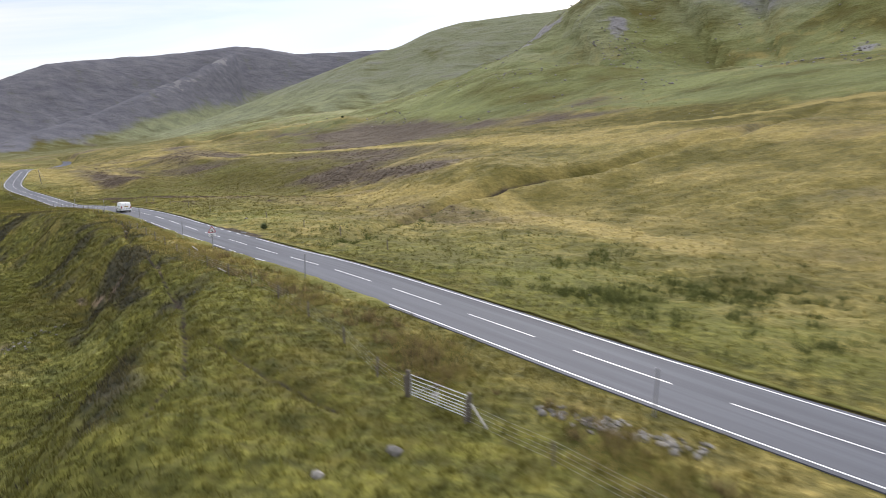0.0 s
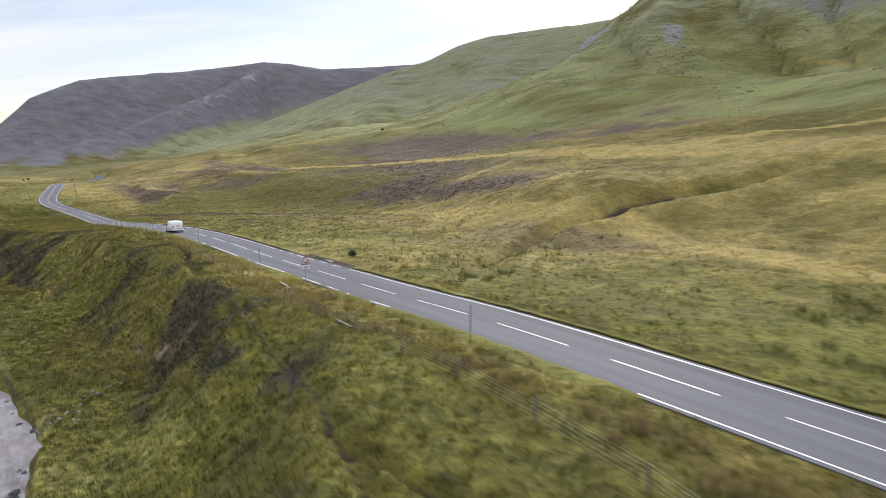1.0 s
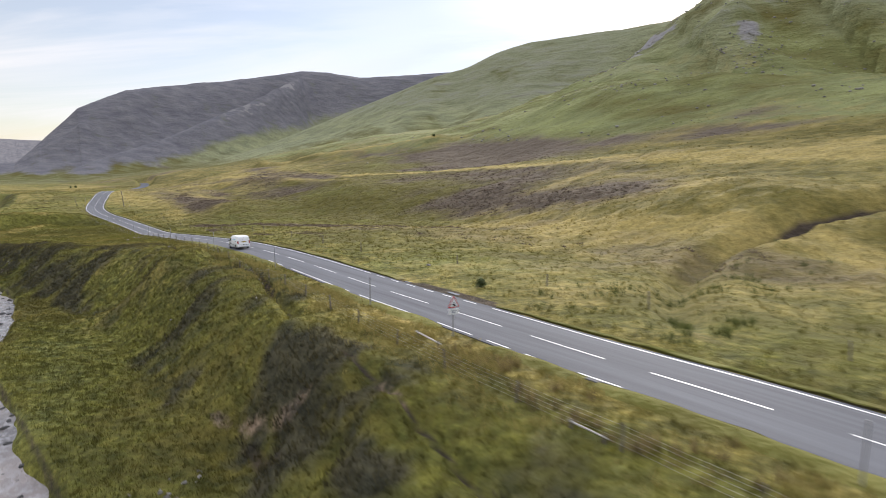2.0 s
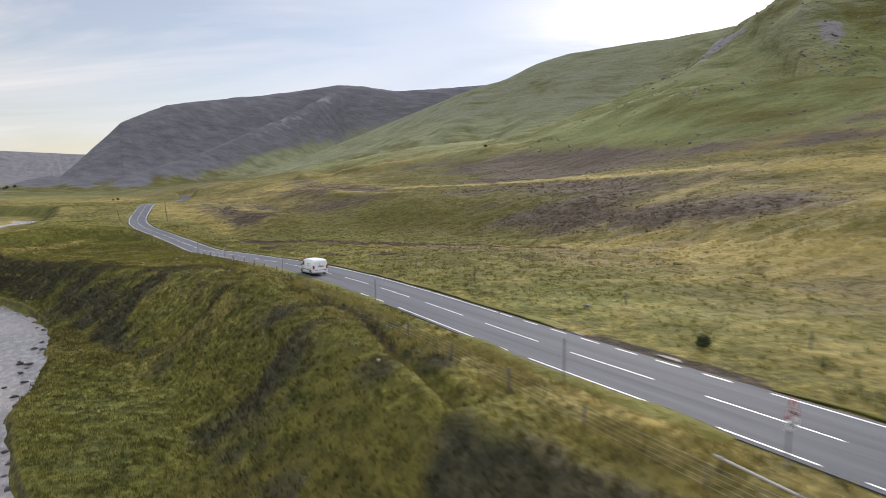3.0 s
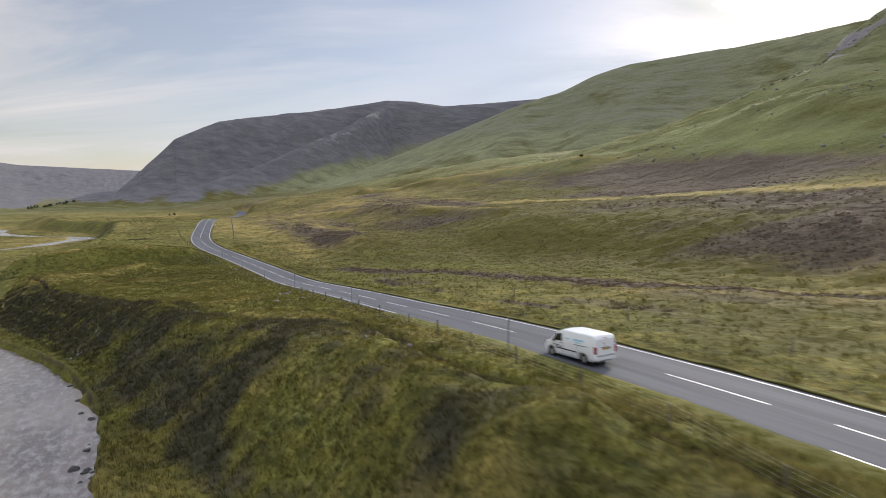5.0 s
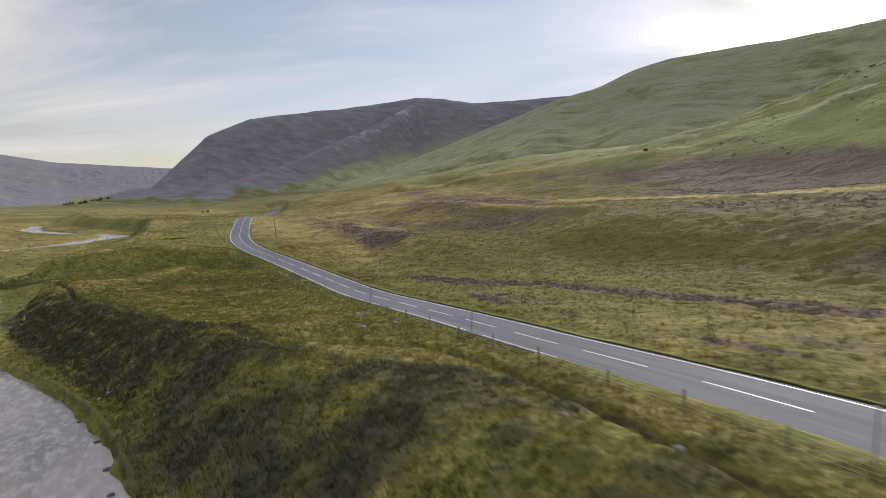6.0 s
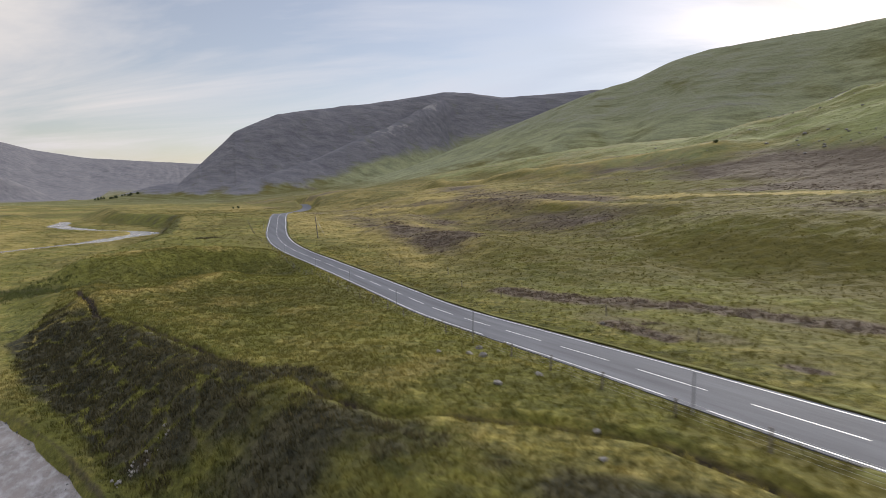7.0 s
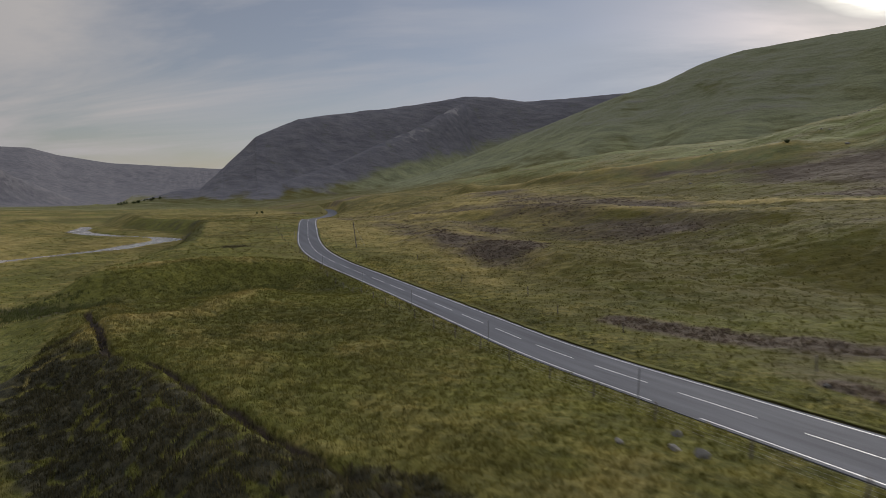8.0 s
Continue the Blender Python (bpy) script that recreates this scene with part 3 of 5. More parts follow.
    heather = heather + .75 * spot(s, n, 8, -21, 5, 2.0) + .5 * spot(s, n, 46, -12.5, 7, 2.2) + spot(s, n, 38, -13, 13, 3.6) * (.42 + 1.1 * fractal(s, n, 3, 3, 93)) + .35 * spot(s, n, 3, -22, 6, 1.8) * (.5 + fractal(s, n, 2.5, 3, 95)) + .5 * spot(s, n, 31, -14.5, 5, 1.5)
    reeds = spot(s, n, 232, -52, 7, 9)
    heather = heather + .75 * reeds + .9 * spot(s, n, 398, -37, 16, 3.5) + .6 * spot(s, n, 455, -140, 30, 14) + .5 * spot(s, n, 520, -120, 30, 12) + .6 * spot(s, n, 258, -33, 8, 8) * mid
    heather = heather + .4 * scarp + .3 * cut * mid
    heather = np.where(np.abs(off) < 5.6, heather - .8, heather)
    # ditches and gully: worn earth, the shade of their sides painted in with it
    dug = sum(np.exp(-(beside(s, n, line) / np.where(s < 62, .27, .6)) ** 2) for line in TRENCHES)
    gully = np.exp(-(beside(s, n, GULLY) / 1.4) ** 2)
    bay = ease(s, 43, 46) * (1 - ease(s, 55, 60)) * ease(off, 3, 3.3) * (1 - ease(off, 4.2, 5.2))
    soil = -.4 + 1.1 * ease(off, 3.0, 3.25) * (1 - ease(off, 3.55, 3.95)) * (.62 + .5 * mid + .3 * noise2(s, n * .3, 6, 87)) + .1 * np.exp(-((off + 3.4) / .35) ** 2) + np.where(s < 62, 1.15, 1.5) * np.minimum(dug, 1) + .75 * gully + .8 * gully * spot(s, n, 39, 52, 9, 13) + 1.3 * bay
    shore = np.abs(n - curve(s, RIVER_S, RIVER_N)) - curve(s, RIVER_S, RIVER_W)
    soil = soil + 1.0 * np.exp(-(shore / .4) ** 2) * (s < 560)
    soil = soil + 1.1 * spot(s, n, 43, -15.5, 6, .8) + .9 * spot(s, n, 149.5, -31, 1.6, 2)
    rocky = ease(up, 52, 100) * (1 - ease(s, 330, 450))
    crag = fractal(s, n, 26, 3, 86)
    dark_crag = 1.3 * spot(s, n, 1472, 520, 42, 30) + .85 * spot(s, n, 1425, 430, 32, 60) + .7 * spot(s, n, 1400, 345, 26, 50) + .5 * spot(s, n, 1440, 640, 40, 40)
    ledges = np.exp(-(beside(s, n, [q[:2] for q in ROCKY_SPUR[2:9]]) / 13) ** 2) + .8 * spot(s, n, 180, 194, 9, 8) + .8 * spot(s, n, 46, 205, 14, 8) + .7 * spot(s, n, 55, 266, 9, 10) + .6 * spot(s, n, 168, 250, 9, 22) + .5 * spot(s, n, 154, 243, 7, 16)
    scree = spot(s, n, 165, 250, 40, 25)
    rock = -.75 + .35 * rocky + .35 * rocky * mid + .4 * scree + dark_crag * (1.2 + .9 * crag) + ledges * (.62 + .9 * fractal(s, n, 9, 3, 88)) + .15 * slopes + .3 * ease(s, 450, 700) * (1 - ease(s, 1000, 1100)) * ease(up, 70, 120) + .8 * spot(s, n, 44, -19.5, 3.5, 1.5)
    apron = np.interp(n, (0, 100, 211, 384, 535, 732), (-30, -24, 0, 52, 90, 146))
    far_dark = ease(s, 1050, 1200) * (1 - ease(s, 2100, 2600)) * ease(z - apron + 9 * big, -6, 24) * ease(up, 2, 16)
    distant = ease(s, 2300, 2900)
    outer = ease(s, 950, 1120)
    # the haze-paled colours go on the far hills and the rocky spur
    hazy_heath = -.75 + .95 * ease(s, 450, 700) * ease(up, 60, 130) * (1 - far_dark) + 1.9 * far_dark + .25 * far_dark * streak + 1.9 * distant * ease(up, 10, 60) + .9 * ease(s, 1500, 2000) + (.75 + .7 * mid + .4 * streak) * ease(up, 52, 88) * (1 - ease(s, 330, 450)) + 1.5 * ease(s, 1200, 1500) * (n < -300)
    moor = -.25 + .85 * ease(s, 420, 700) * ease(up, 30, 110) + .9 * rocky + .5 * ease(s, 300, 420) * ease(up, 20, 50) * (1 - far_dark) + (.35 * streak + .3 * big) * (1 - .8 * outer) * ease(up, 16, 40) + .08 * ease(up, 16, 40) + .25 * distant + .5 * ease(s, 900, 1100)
    # bare tan earth on the trodden path and along the slip, and stones washed out below it
    worn = fractal(s, n, 2.4, 2, 83)
    earth = -.5 + 1.45 * np.exp(-(beside(s, n, PATH_UPPER) / .4) ** 2) * (.75 + .5 * worn) * ease(s, 23, 28) + 1.25 * np.exp(-(beside(s, n + .35, SCAR) / .6) ** 2) * (.8 + .6 * worn) + .75 * spot(s, n, 47, -19.6, 2.5, 1.2) + .5 * spot(s, n, 34, -13, 3, .6) * (.7 + .8 * worn) + .9 * spot(s, n, 41.5, -24, 4, 1.3) + .5 * spot(s, n, -14, -6, 5, 1.2)
    return {"earth": earth, "pasture": pasture - .8 * far_dark, "straw": straw - .6 * far_dark - .5 * ease(s, 900, 1300), "lush": lush - .8 * outer * ease(up, 0, 20), "moor": moor, "hazy_heath": hazy_heath, "heather": np.where(n < 4, heather, -1), "bloom": np.where(n < 4, -1, heather - .5 * far_dark), "soil": soil, "rock": rock,
            "close": np.maximum(.22, (1 - .5 * ease(off, 4, 10)) * (1 - .45 * left * ease(s, 110, 170) * (1 - bank)) - .5 * np.maximum(ease(s, 230, 480), ease(n, 85, 170))), "rugged": ease(up, 12, 70) * (1 - .6 * distant)}


line_s = sorted([*np.arange(-30, 70, .32), *np.arange(70, 215, .42), *grow(214.6, .42, 1.0155, 4500), *grow(-30, .32, 1.07, -900)])
line_n = sorted([*np.arange(-36, -4, .3), *np.arange(-4, 46, .5), *grow(45.5, .5, 1.017, 2600), *grow(-36, .3, 1.032, -2600)])
S, N = np.meshgrid(line_s, line_n, indexing="ij")
Z = ground(S, N)
X, Y = world_xy(S, N)
ground_mesh = mesh_of("ground", np.stack([X, Y, Z], -1).reshape(-1, 3), grid_faces(*S.shape)[:, ::-1], [turf])
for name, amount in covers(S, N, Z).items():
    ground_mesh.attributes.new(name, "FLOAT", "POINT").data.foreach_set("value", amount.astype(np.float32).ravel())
tagged(new("ground", ground_mesh), "moorland glen of tussocky grass, heather banks and hills", "ground", kind="structure")


def ribbon(name, stations, left, right, rise, mats, thick=0.0):
    """A strip along the road between two offsets from its middle, with a thickness downwards."""
    rn, rz = road_place(stations)
    slope = np.gradient(rn, stations)
    size = np.hypot(1, slope)
    rows = []
    for off, drop in ((left, thick), (left, 0), (right, 0), (right, thick)) if thick else ((left, 0), (right, 0)):
        x, y = world_xy(stations - off * slope / size, rn + off / size)
        rows.append(np.stack([x, y, rz + rise - drop], -1))
    verts = np.stack(rows, 1)
    return mesh_of(name, verts.reshape(-1, 3), grid_faces(len(stations), len(rows))[:, ::-1], mats, False)


road = tagged(new("road", ribbon("road", np.r_[np.arange(-200, 400, 1.0), np.arange(400, 760, 4.0)], -3.2, 3.2, .0, [asphalt], .25)), "grey asphalt two-lane road with white lines", "road", kind="structure")
river_s = np.r_[np.arange(-150, 200, 2.0), np.arange(200, 540, 4.0)]
rn, rw, rz = (curve(river_s, RIVER_S, v) for v in (RIVER_N, RIVER_W, RIVER_Z))
slope = np.gradient(rn, river_s)
size = np.hypot(1, slope)
rows = []
for side in np.linspace(-1, 1, 7):
    off = side * (rw + 2.5)
    x, y = world_xy(river_s - off * slope / size, rn + off / size)
    rows.append(np.stack([x, y, rz], -1))
tagged(new("river", mesh_of("river", np.stack(rows, 1).reshape(-1, 3), grid_faces(len(river_s), 7)[:, ::-1], [water])), "shallow grey rippled river below the bank", "water", kind="structure")


def marking(name, s0, s1, off, width, label=""):
    made = new(name, ribbon(name, np.linspace(s0, s1, max(2, int((s1 - s0) / 2))), off - width / 2, off + width / 2, .006, [line_paint]))
    made.parent = road
    return tagged(made, label)


dash_ends = np.interp(np.arange(-20, 46), (-20, 0, 10, 13, 20, 46), (-179.5, .55, 90.5, 120.7, 183.6, 418))
for end in dash_ends:
    marking("centre_dash", end - 6, end, 0, .10)
marking("edge_line", -200, 44, 2.85, .11, "white painted edge line")
marking("edge_line", 66, 420, 2.85, .11, "white painted edge line")
for start in np.arange(46, 65, 3.0):
    marking("edge_dash", start, start + 1.6, 2.85, .11)
for start, end in ((-200, 6), (27.1, 29.8), (33, 33.8), (35.2, 37.4), (39, 43), (46.5, 55), (57, 72), (75, 80), (120, 130), (133, 152), (156, 420)):
    marking("edge_line", start, end, -2.85, .11, "white painted edge line")


def turf_edge(start, end, foot, lip, height, seed, bare=1.0):
    """A cut edge of turf along the road: an earthy face under a ragged grassy lip."""
    stations = np.arange(start, end, .35)
    rn, rz = road_place(stations)
    ragged = noise2(stations, stations * 0, 1.1, seed) * .10 + noise2(stations, stations * 0, 4.5, seed + 1) * .14
    tall = height * (1 + .35 * noise2(stations, stations * 0, 2.3, seed + 2)) * ease(stations, start, start + 3) * (1 - ease(stations, end - 3, end))
    side = 1 if lip > foot else -1
    rows = []
    for across, up in ((foot, -.12), (foot + side * .04, .55), (foot - side * .03, .95), (foot + side * .22, 1.1), (lip, .95), (lip + side * .8, .3)):
        off = across + ragged
        x, y = world_xy(stations, rn + off)
        level = rz + tall * up if across != lip + side * .8 else ground(stations, rn + off) - .1
        rows.append(np.stack([x, y, level], -1))
    verts = np.stack(rows, 1).reshape(-1, 3)
    faces = grid_faces(len(stations), len(rows))
    made = mesh_of("turf_edge", verts, faces if side < 0 else faces[:, ::-1], [turf])
    strip = np.tile((.62, .5, .05, 0, 0, 0), len(stations)) * bare * np.repeat(.75 + .35 * noise2(stations, stations * 0, 5, seed + 4), 6)
    for name, amount in (("soil", strip), ("lush", (1 - strip) * .7), ("moor", strip * 0 - 1), ("hazy_heath", strip * 0 - 1), ("rock", strip * 0 - 1)):
        made.attributes.new(name, "FLOAT", "POINT").data.foreach_set("value", amount.astype(np.float32))
    return tagged(new("turf_edge", made), "dark cut peat edge under rough turf beside the road", "verge", kind="structure")


turf_edge(-60, 44.5, 3.32, 4.2, .07, 3)
turf_edge(59, 330, 3.32, 4.2, .08, 13)
# grass has crept over the road's edge on the river side
turf_edge(5.5, 28.5, -2.98, -3.7, .07, 23, .3)
turf_edge(29, 36.5, -3.02, -3.7, .06, 33, .3)
turf_edge(42, 62, -3.08, -3.7, .06, 43, .3)
turf_edge(74, 122, -3.05, -3.7, .07, 53, .3)


# ---- plant cover: past counting, so one object of each kind ----
def tufts(name, label, s, n, blades, height, width, spread, mat, lean=.35, kind="grass"):
    """Clumps of pointed blades that stand on the ground at the given places."""
    rng = np.random.default_rng(len(s))
    z = ground(s, n)
    amounts = covers(s, n, z)
    count = len(s)
    size = height * rng.uniform(.55, 1.35, count)
    turn = rng.uniform(0, 2 * np.pi, (count, blades))
    out = rng.uniform(0, 1, (count, blades)) * spread
    tall = size[:, None] * rng.uniform(.6, 1.1, (count, blades))
    x0, y0 = world_xy(s, n)
    bx, by = x0[:, None] + np.cos(turn) * out, y0[:, None] + np.sin(turn) * out
    side = rng.uniform(0, 2 * np.pi, (count, blades))
    wx, wy = np.cos(side) * width * .5, np.sin(side) * width * .5
    tilt = rng.uniform(.1, 1, (count, blades)) * lean * tall
    base = np.broadcast_to((z - .07)[:, None], bx.shape)
    tri = np.stack([np.stack([bx - wx, by - wy, base], -1), np.stack([bx + wx, by + wy, base], -1),
                    np.stack([bx + np.cos(turn) * tilt, by + np.sin(turn) * tilt, base + tall], -1)], 2)
    verts = tri.reshape(-1, 3)
    made = mesh_of(name, verts, np.arange(len(verts)).reshape(-1, 3), [mat], False)
    amounts["tip"] = np.zeros(count)
    for key, amount in amounts.items():
        made.attributes.new(key, "FLOAT", "POINT").data.foreach_set("value", np.repeat(amount, 3 * blades).astype(np.float32))
    made.attributes["tip"].data.foreach_set("value", np.tile((0, 0, 1), count * blades).astype(np.float32))
    return tagged(new(name, made), label, kind, kind="stuff")


def scattered(count, s_range, n_range, seed, close=30.0, middle=-28.0):
    """Places that grow sparser with the distance from the bank."""
    rng = np.random.default_rng(seed)
    s = rng.uniform(*s_range, count * 3)
    n = rng.uniform(*n_range, count * 3)
    keep = rng.uniform(0, 1, len(s)) < 1 / (1 + ((n - middle) / close) ** 2)
    s, n = s[keep][:count], n[keep][:count]
    road_n, _ = road_place(s)
    river_n, river_w = curve(s, RIVER_S, RIVER_N), curve(s, RIVER_S, RIVER_W)
    off = n - road_n
    bay = (s > 42) & (s < 67) & (off > 0) & (off < 6)
    dry = (np.abs(n - river_n) > river_w + .5) & ((off > 4.2) | (off < -3.35)) & ~bay
    for line in TRENCHES:
        dry &= beside(s, n, line) > .3
    dry &= beside(s, n, GULLY) > 1.2
    return s[dry], n[dry]


blade, node, link, surface = material("grass_blade")
colour, fine, mid, broad = cover_colour(node, link)
island = node("ShaderNodeNewGeometry")
tip = node("ShaderNodeAttribute")
tip.attribute_name = "tip"
dried = node("ShaderNodeMath")
dried.operation = "MULTIPLY"
link(tip.outputs["Fac"], dried.inputs[0])
link(scaled(node, link, island.outputs["Random Per Island"], 0, 1, 0.0, 0.5), dried.inputs[1])
colour = blend(node, link, dried.outputs[0], colour, (0.21, 0.178, 0.052))
link(colour, surface.inputs["Base Color"])
surface.inputs["Roughness"].default_value, surface.inputs["Specular IOR Level"].default_value = 0.8, 0.2
leafy(blade, node, link, surface, colour, 0.32)



def stalk(name, dark, light):
    """Thin dry stems and leaves whose tone differs from one to the next."""
    made, node, link, surface = material(name)
    island = node("ShaderNodeNewGeometry")
    colour = blend(node, link, island.outputs["Random Per Island"], dark, light)
    link(colour, surface.inputs["Base Color"])
    surface.inputs["Roughness"].default_value = 0.9
    leafy(made, node, link, surface, colour, 0.4)
    return made


# along, across, spread along and across, clumps
RUSHES = ((-14, 15, 12, 5, 1200), (3, 10, 5, 2, 500), (30, 8, 3, 2, 300), (232, -52, 5, 7, 1300), (236, -22, 3, 8, 500), (38, 18, 3, 8, 250), (-4, 22, 9, 3, 500))
twig = stalk("heather_twig", (0.042, 0.037, 0.017), (0.115, 0.098, 0.045))

s, n = scattered(150000, (-22, 250), (-46, 62), 1, 34)
keep = (n < 5) | (hash2(s * 3.1, n * 5.3, 2) < .4)
s, n = s[keep], n[keep]
tufts("grass_tufts", "tussocks of green and straw-coloured moor grass", s, n, 6, .32, .07, .22, blade)
s, n = scattered(42000, (60, 520), (-120, 190), 2, 90)
tufts("grass_tussocks", "distant tussocks of tawny moor grass", s, n, 6, .32, .13, .5, blade, .6)
s, n = scattered(120000, (-20, 330), (-46, 110), 3, 60)
grown = covers(s, n, ground(s, n))
amount = np.maximum(grown["heather"], grown["bloom"]) + .3 * noise2(s, n, 3.1, 71) + .25 * noise2(s, n, 1.1, 72)
keep = amount > .66
near_bank = keep & (n < 0) & ((s > 140) | (hash2(s * 2.7, n * 4.1, 3) < .45))
tufts("heather_clumps", "dark brown woody heather in low clumps", s[near_bank], n[near_bank], 9, .38, .12, .38, twig, .5, "heather")
bloom = stalk("heather_bloom", (0.055, 0.044, 0.03), (0.17, 0.125, 0.098))
afield = keep & (n > 0)
tufts("heather_in_bloom", "purple-brown heather patches in the rough field", s[afield], n[afield], 9, .32, .12, .4, bloom, .5, "heather")
# taller seeding grass and weeds on the verge beside the fence
rng = np.random.default_rng(8)
s = rng.uniform(-28, 90, 11000)
n = -6.4 + rng.normal(0, 1.5, 11000) - np.interp(s, (-28, 0, 60, 90), (1.2, .6, -.6, -.8))
keep = (noise2(s, n, 3.5, 61) > .0) & (n < -3.6) & ((s > -6) | (s < -12) | (n > -9))
tufts("verge_grass", "tall tan seeding grass on the verge", s[keep], n[keep], 6, .42, .045, .25, stalk("dry_stalk", (0.13, 0.13, 0.033), (0.34, 0.265, 0.10)), .35)
s = rng.uniform(-26, 44, 140)
n = -6.5 + rng.normal(0, 1.1, 140)
keep = noise2(s, n, 4, 62) > .3
thickets = ((-4, -8, 1.6, .8, 26), (-1, -6.6, 2.4, .7, 16), (14, -7, 2.2, .6, 16), (-16, -7, 3, .7, 24), (23, -7.4, 2, .6, 12))
s = np.concatenate([s[keep], *[rng.normal(a, da, m) for a, b, da, db, m in thickets]])
n = np.concatenate([n[keep], *[rng.normal(b, db, m) for a, b, da, db, m in thickets]])
keep = n < -4.2
tufts("weed_clumps", "brown seed heads of dock and thistle", s[keep], n[keep], 22, .7, .06, .4, stalk("dry_weed", (0.085, 0.066, 0.034), (0.27, 0.205, 0.09)), .4, "weeds")
# dark rushes in the wet places
s = np.concatenate([rng.normal(a, da, m) for a, b, da, db, m in RUSHES])
n = np.concatenate([rng.normal(b, db, m) for a, b, da, db, m in RUSHES])
keep = (noise2(s, n, 4.5, 63) + .9 * noise2(s, n, 1.3, 64) > .05) & ((n > 4.6) | (n < -12))
tufts("rushes", "dark green rushes in wet hollows", s[keep], n[keep], 10, .6, .07, .45, stalk("rush_stem", (0.055, 0.068, 0.018), (0.125, 0.135, 0.04)), .4, "rushes")


# ---- things ----
def part(name, bm, mat, parent, label=""):
    """Links a bmesh as one mesh under a thing or a part."""
    data = bpy.data.meshes.new(name)
    bm.to_mesh(data)
    bm.free()
    data.materials.append(mat)
    made = new(name, data)
    made.parent = parent
    return tagged(made, label)


def base(name, m, label, category, group=""):
    made = new(name)
    made.matrix_world = m
    return tagged(made, label, category, group)


def box(bm, size, at=(0, 0, 0), turn=None, bevel=0.0):
    m = Matrix.Translation(at) @ (turn or Matrix()) @ Matrix.Diagonal((*size, 1))
    made = bmesh.ops.create_cube(bm, size=1, matrix=m)
    if bevel:
        edges = list({e for v in made["verts"] for e in v.link_edges})
        bmesh.ops.bevel(bm, geom=edges, offset=bevel, segments=2, affect="EDGES", profile=.6)
    return bm


def rod(bm, a, b, r0, r1=None, sides=8):
    """A round bar from a to b."""
    a, b = Vector(a), Vector(b)
    m = Matrix.Translation((a + b) / 2) @ (b - a).to_track_quat("Z", "Y").to_matrix().to_4x4()
    bmesh.ops.create_cone(bm, cap_ends=True, segments=sides, radius1=r0, radius2=r0 if r1 is None else r1, depth=(b - a).length, matrix=m)
    return bm


def at_ground(s, n, rough=True):
    x, y = world_xy(s, n)
    return Vector((x, y, float(ground(np.array([float(s)]), np.array([float(n)]), rough)[0])))


def heading(s, n, z=None, tip=0.0):
    """A pose at a place with x along the road, y to its left, tipped by a slope."""
    place = at_ground(s, n) if z is None else Vector((*world_xy(s, n), z))
    x = Vector((*ALONG, tip)).normalized()
    y = Vector((-ACROSS[0], -ACROSS[1], 0)).normalized()
    up = x.cross(y)
    return Matrix.Translation(place) @ Matrix((x, y, up)).transposed().to_4x4()


white_paint = plain("white_paint", (0.87, 0.87, 0.87), .28, 0, .03, 2.0)
black_plastic = plain("black_plastic", (0.022, 0.022, 0.024), .55, 0, .15, 9.0)
dark_glass, node, link, surface = material("dark_glass")
surface.inputs["Base Color"].default_value, surface.inputs["Roughness"].default_value = (0.012, 0.014, 0.016, 1), .06
lamp_red, node, link, surface = material("lamp_red")
surface.inputs["Base Color"].default_value, surface.inputs["Roughness"].default_value = (0.32, 0.012, 0.015, 1), .15
silver = plain("silver_alloy", (0.55, 0.55, 0.56), .35, .8, .08, 12.0)
rubber = plain("rubber", (0.02, 0.02, 0.021), .85, 0, .2, 20.0)
plate_yellow = plain("plate_yellow", (0.72, 0.48, 0.04), .4, 0, .04, 6.0)
print_blue = plain("print_blue", (0.35, 0.62, 0.76), .35, 0, .06, 6.0)
print_grey = plain("print_grey", (0.10, 0.12, 0.15), .4, 0, .06, 6.0)
steel = plain("galvanised_steel", (0.50, 0.51, 0.52), .42, .7, .12, 7.0, .002)
post_wood = plain("weathered_wood", (0.13, 0.11, 0.09), .9, 0, .35, 6.0, .01)
pale_wood = plain("bleached_wood", (0.42, 0.40, 0.36), .85, 0, .25, 5.0, .01)
wire_metal = plain("fence_wire", (0.42, 0.42, 0.40), .5, .5, .1, 9.0)
sign_white = plain("sign_white", (0.74, 0.74, 0.73), .45, 0, .05, 4.0)
sign_red = plain("sign_red", (0.42, 0.03, 0.03), .45, 0, .08, 4.0)
sign_grey = plain("sign_post_grey", (0.24, 0.24, 0.25), .55, .2, .1, 6.0)
boulder, node, link, surface = material("lichened_stone")
spots = grain(node, link, 3.0, 6.0)
island = node("ShaderNodeObjectInfo")
tone = blend(node, link, island.outputs["Random"], (0.08, 0.072, 0.066), (0.31, 0.285, 0.255))
link(blend(node, link, scaled(node, link, spots, .45, .7), tone, (0.14, 0.13, 0.10)), surface.inputs["Base Color"])
surface.inputs["Roughness"].default_value = .92
bump(node, link, surface, spots, .6, .05)
wet_stone = plain("wet_stone", (0.034, 0.031, 0.028), .75, 0, .4, 3.0, .02)


# the panel van, a long-wheelbase small delivery van
def van_top(x):
    return float(curve(x, (-2.45, -2.40, -2.30, -2.0, -.8, .5, .85, 1.2, 1.55, 1.75, 2.15, 2.35, 2.45), (1.40, 1.66, 1.76, 1.81, 1.83, 1.82, 1.72, 1.42, 1.12, 1.04, .92, .76, .58)))


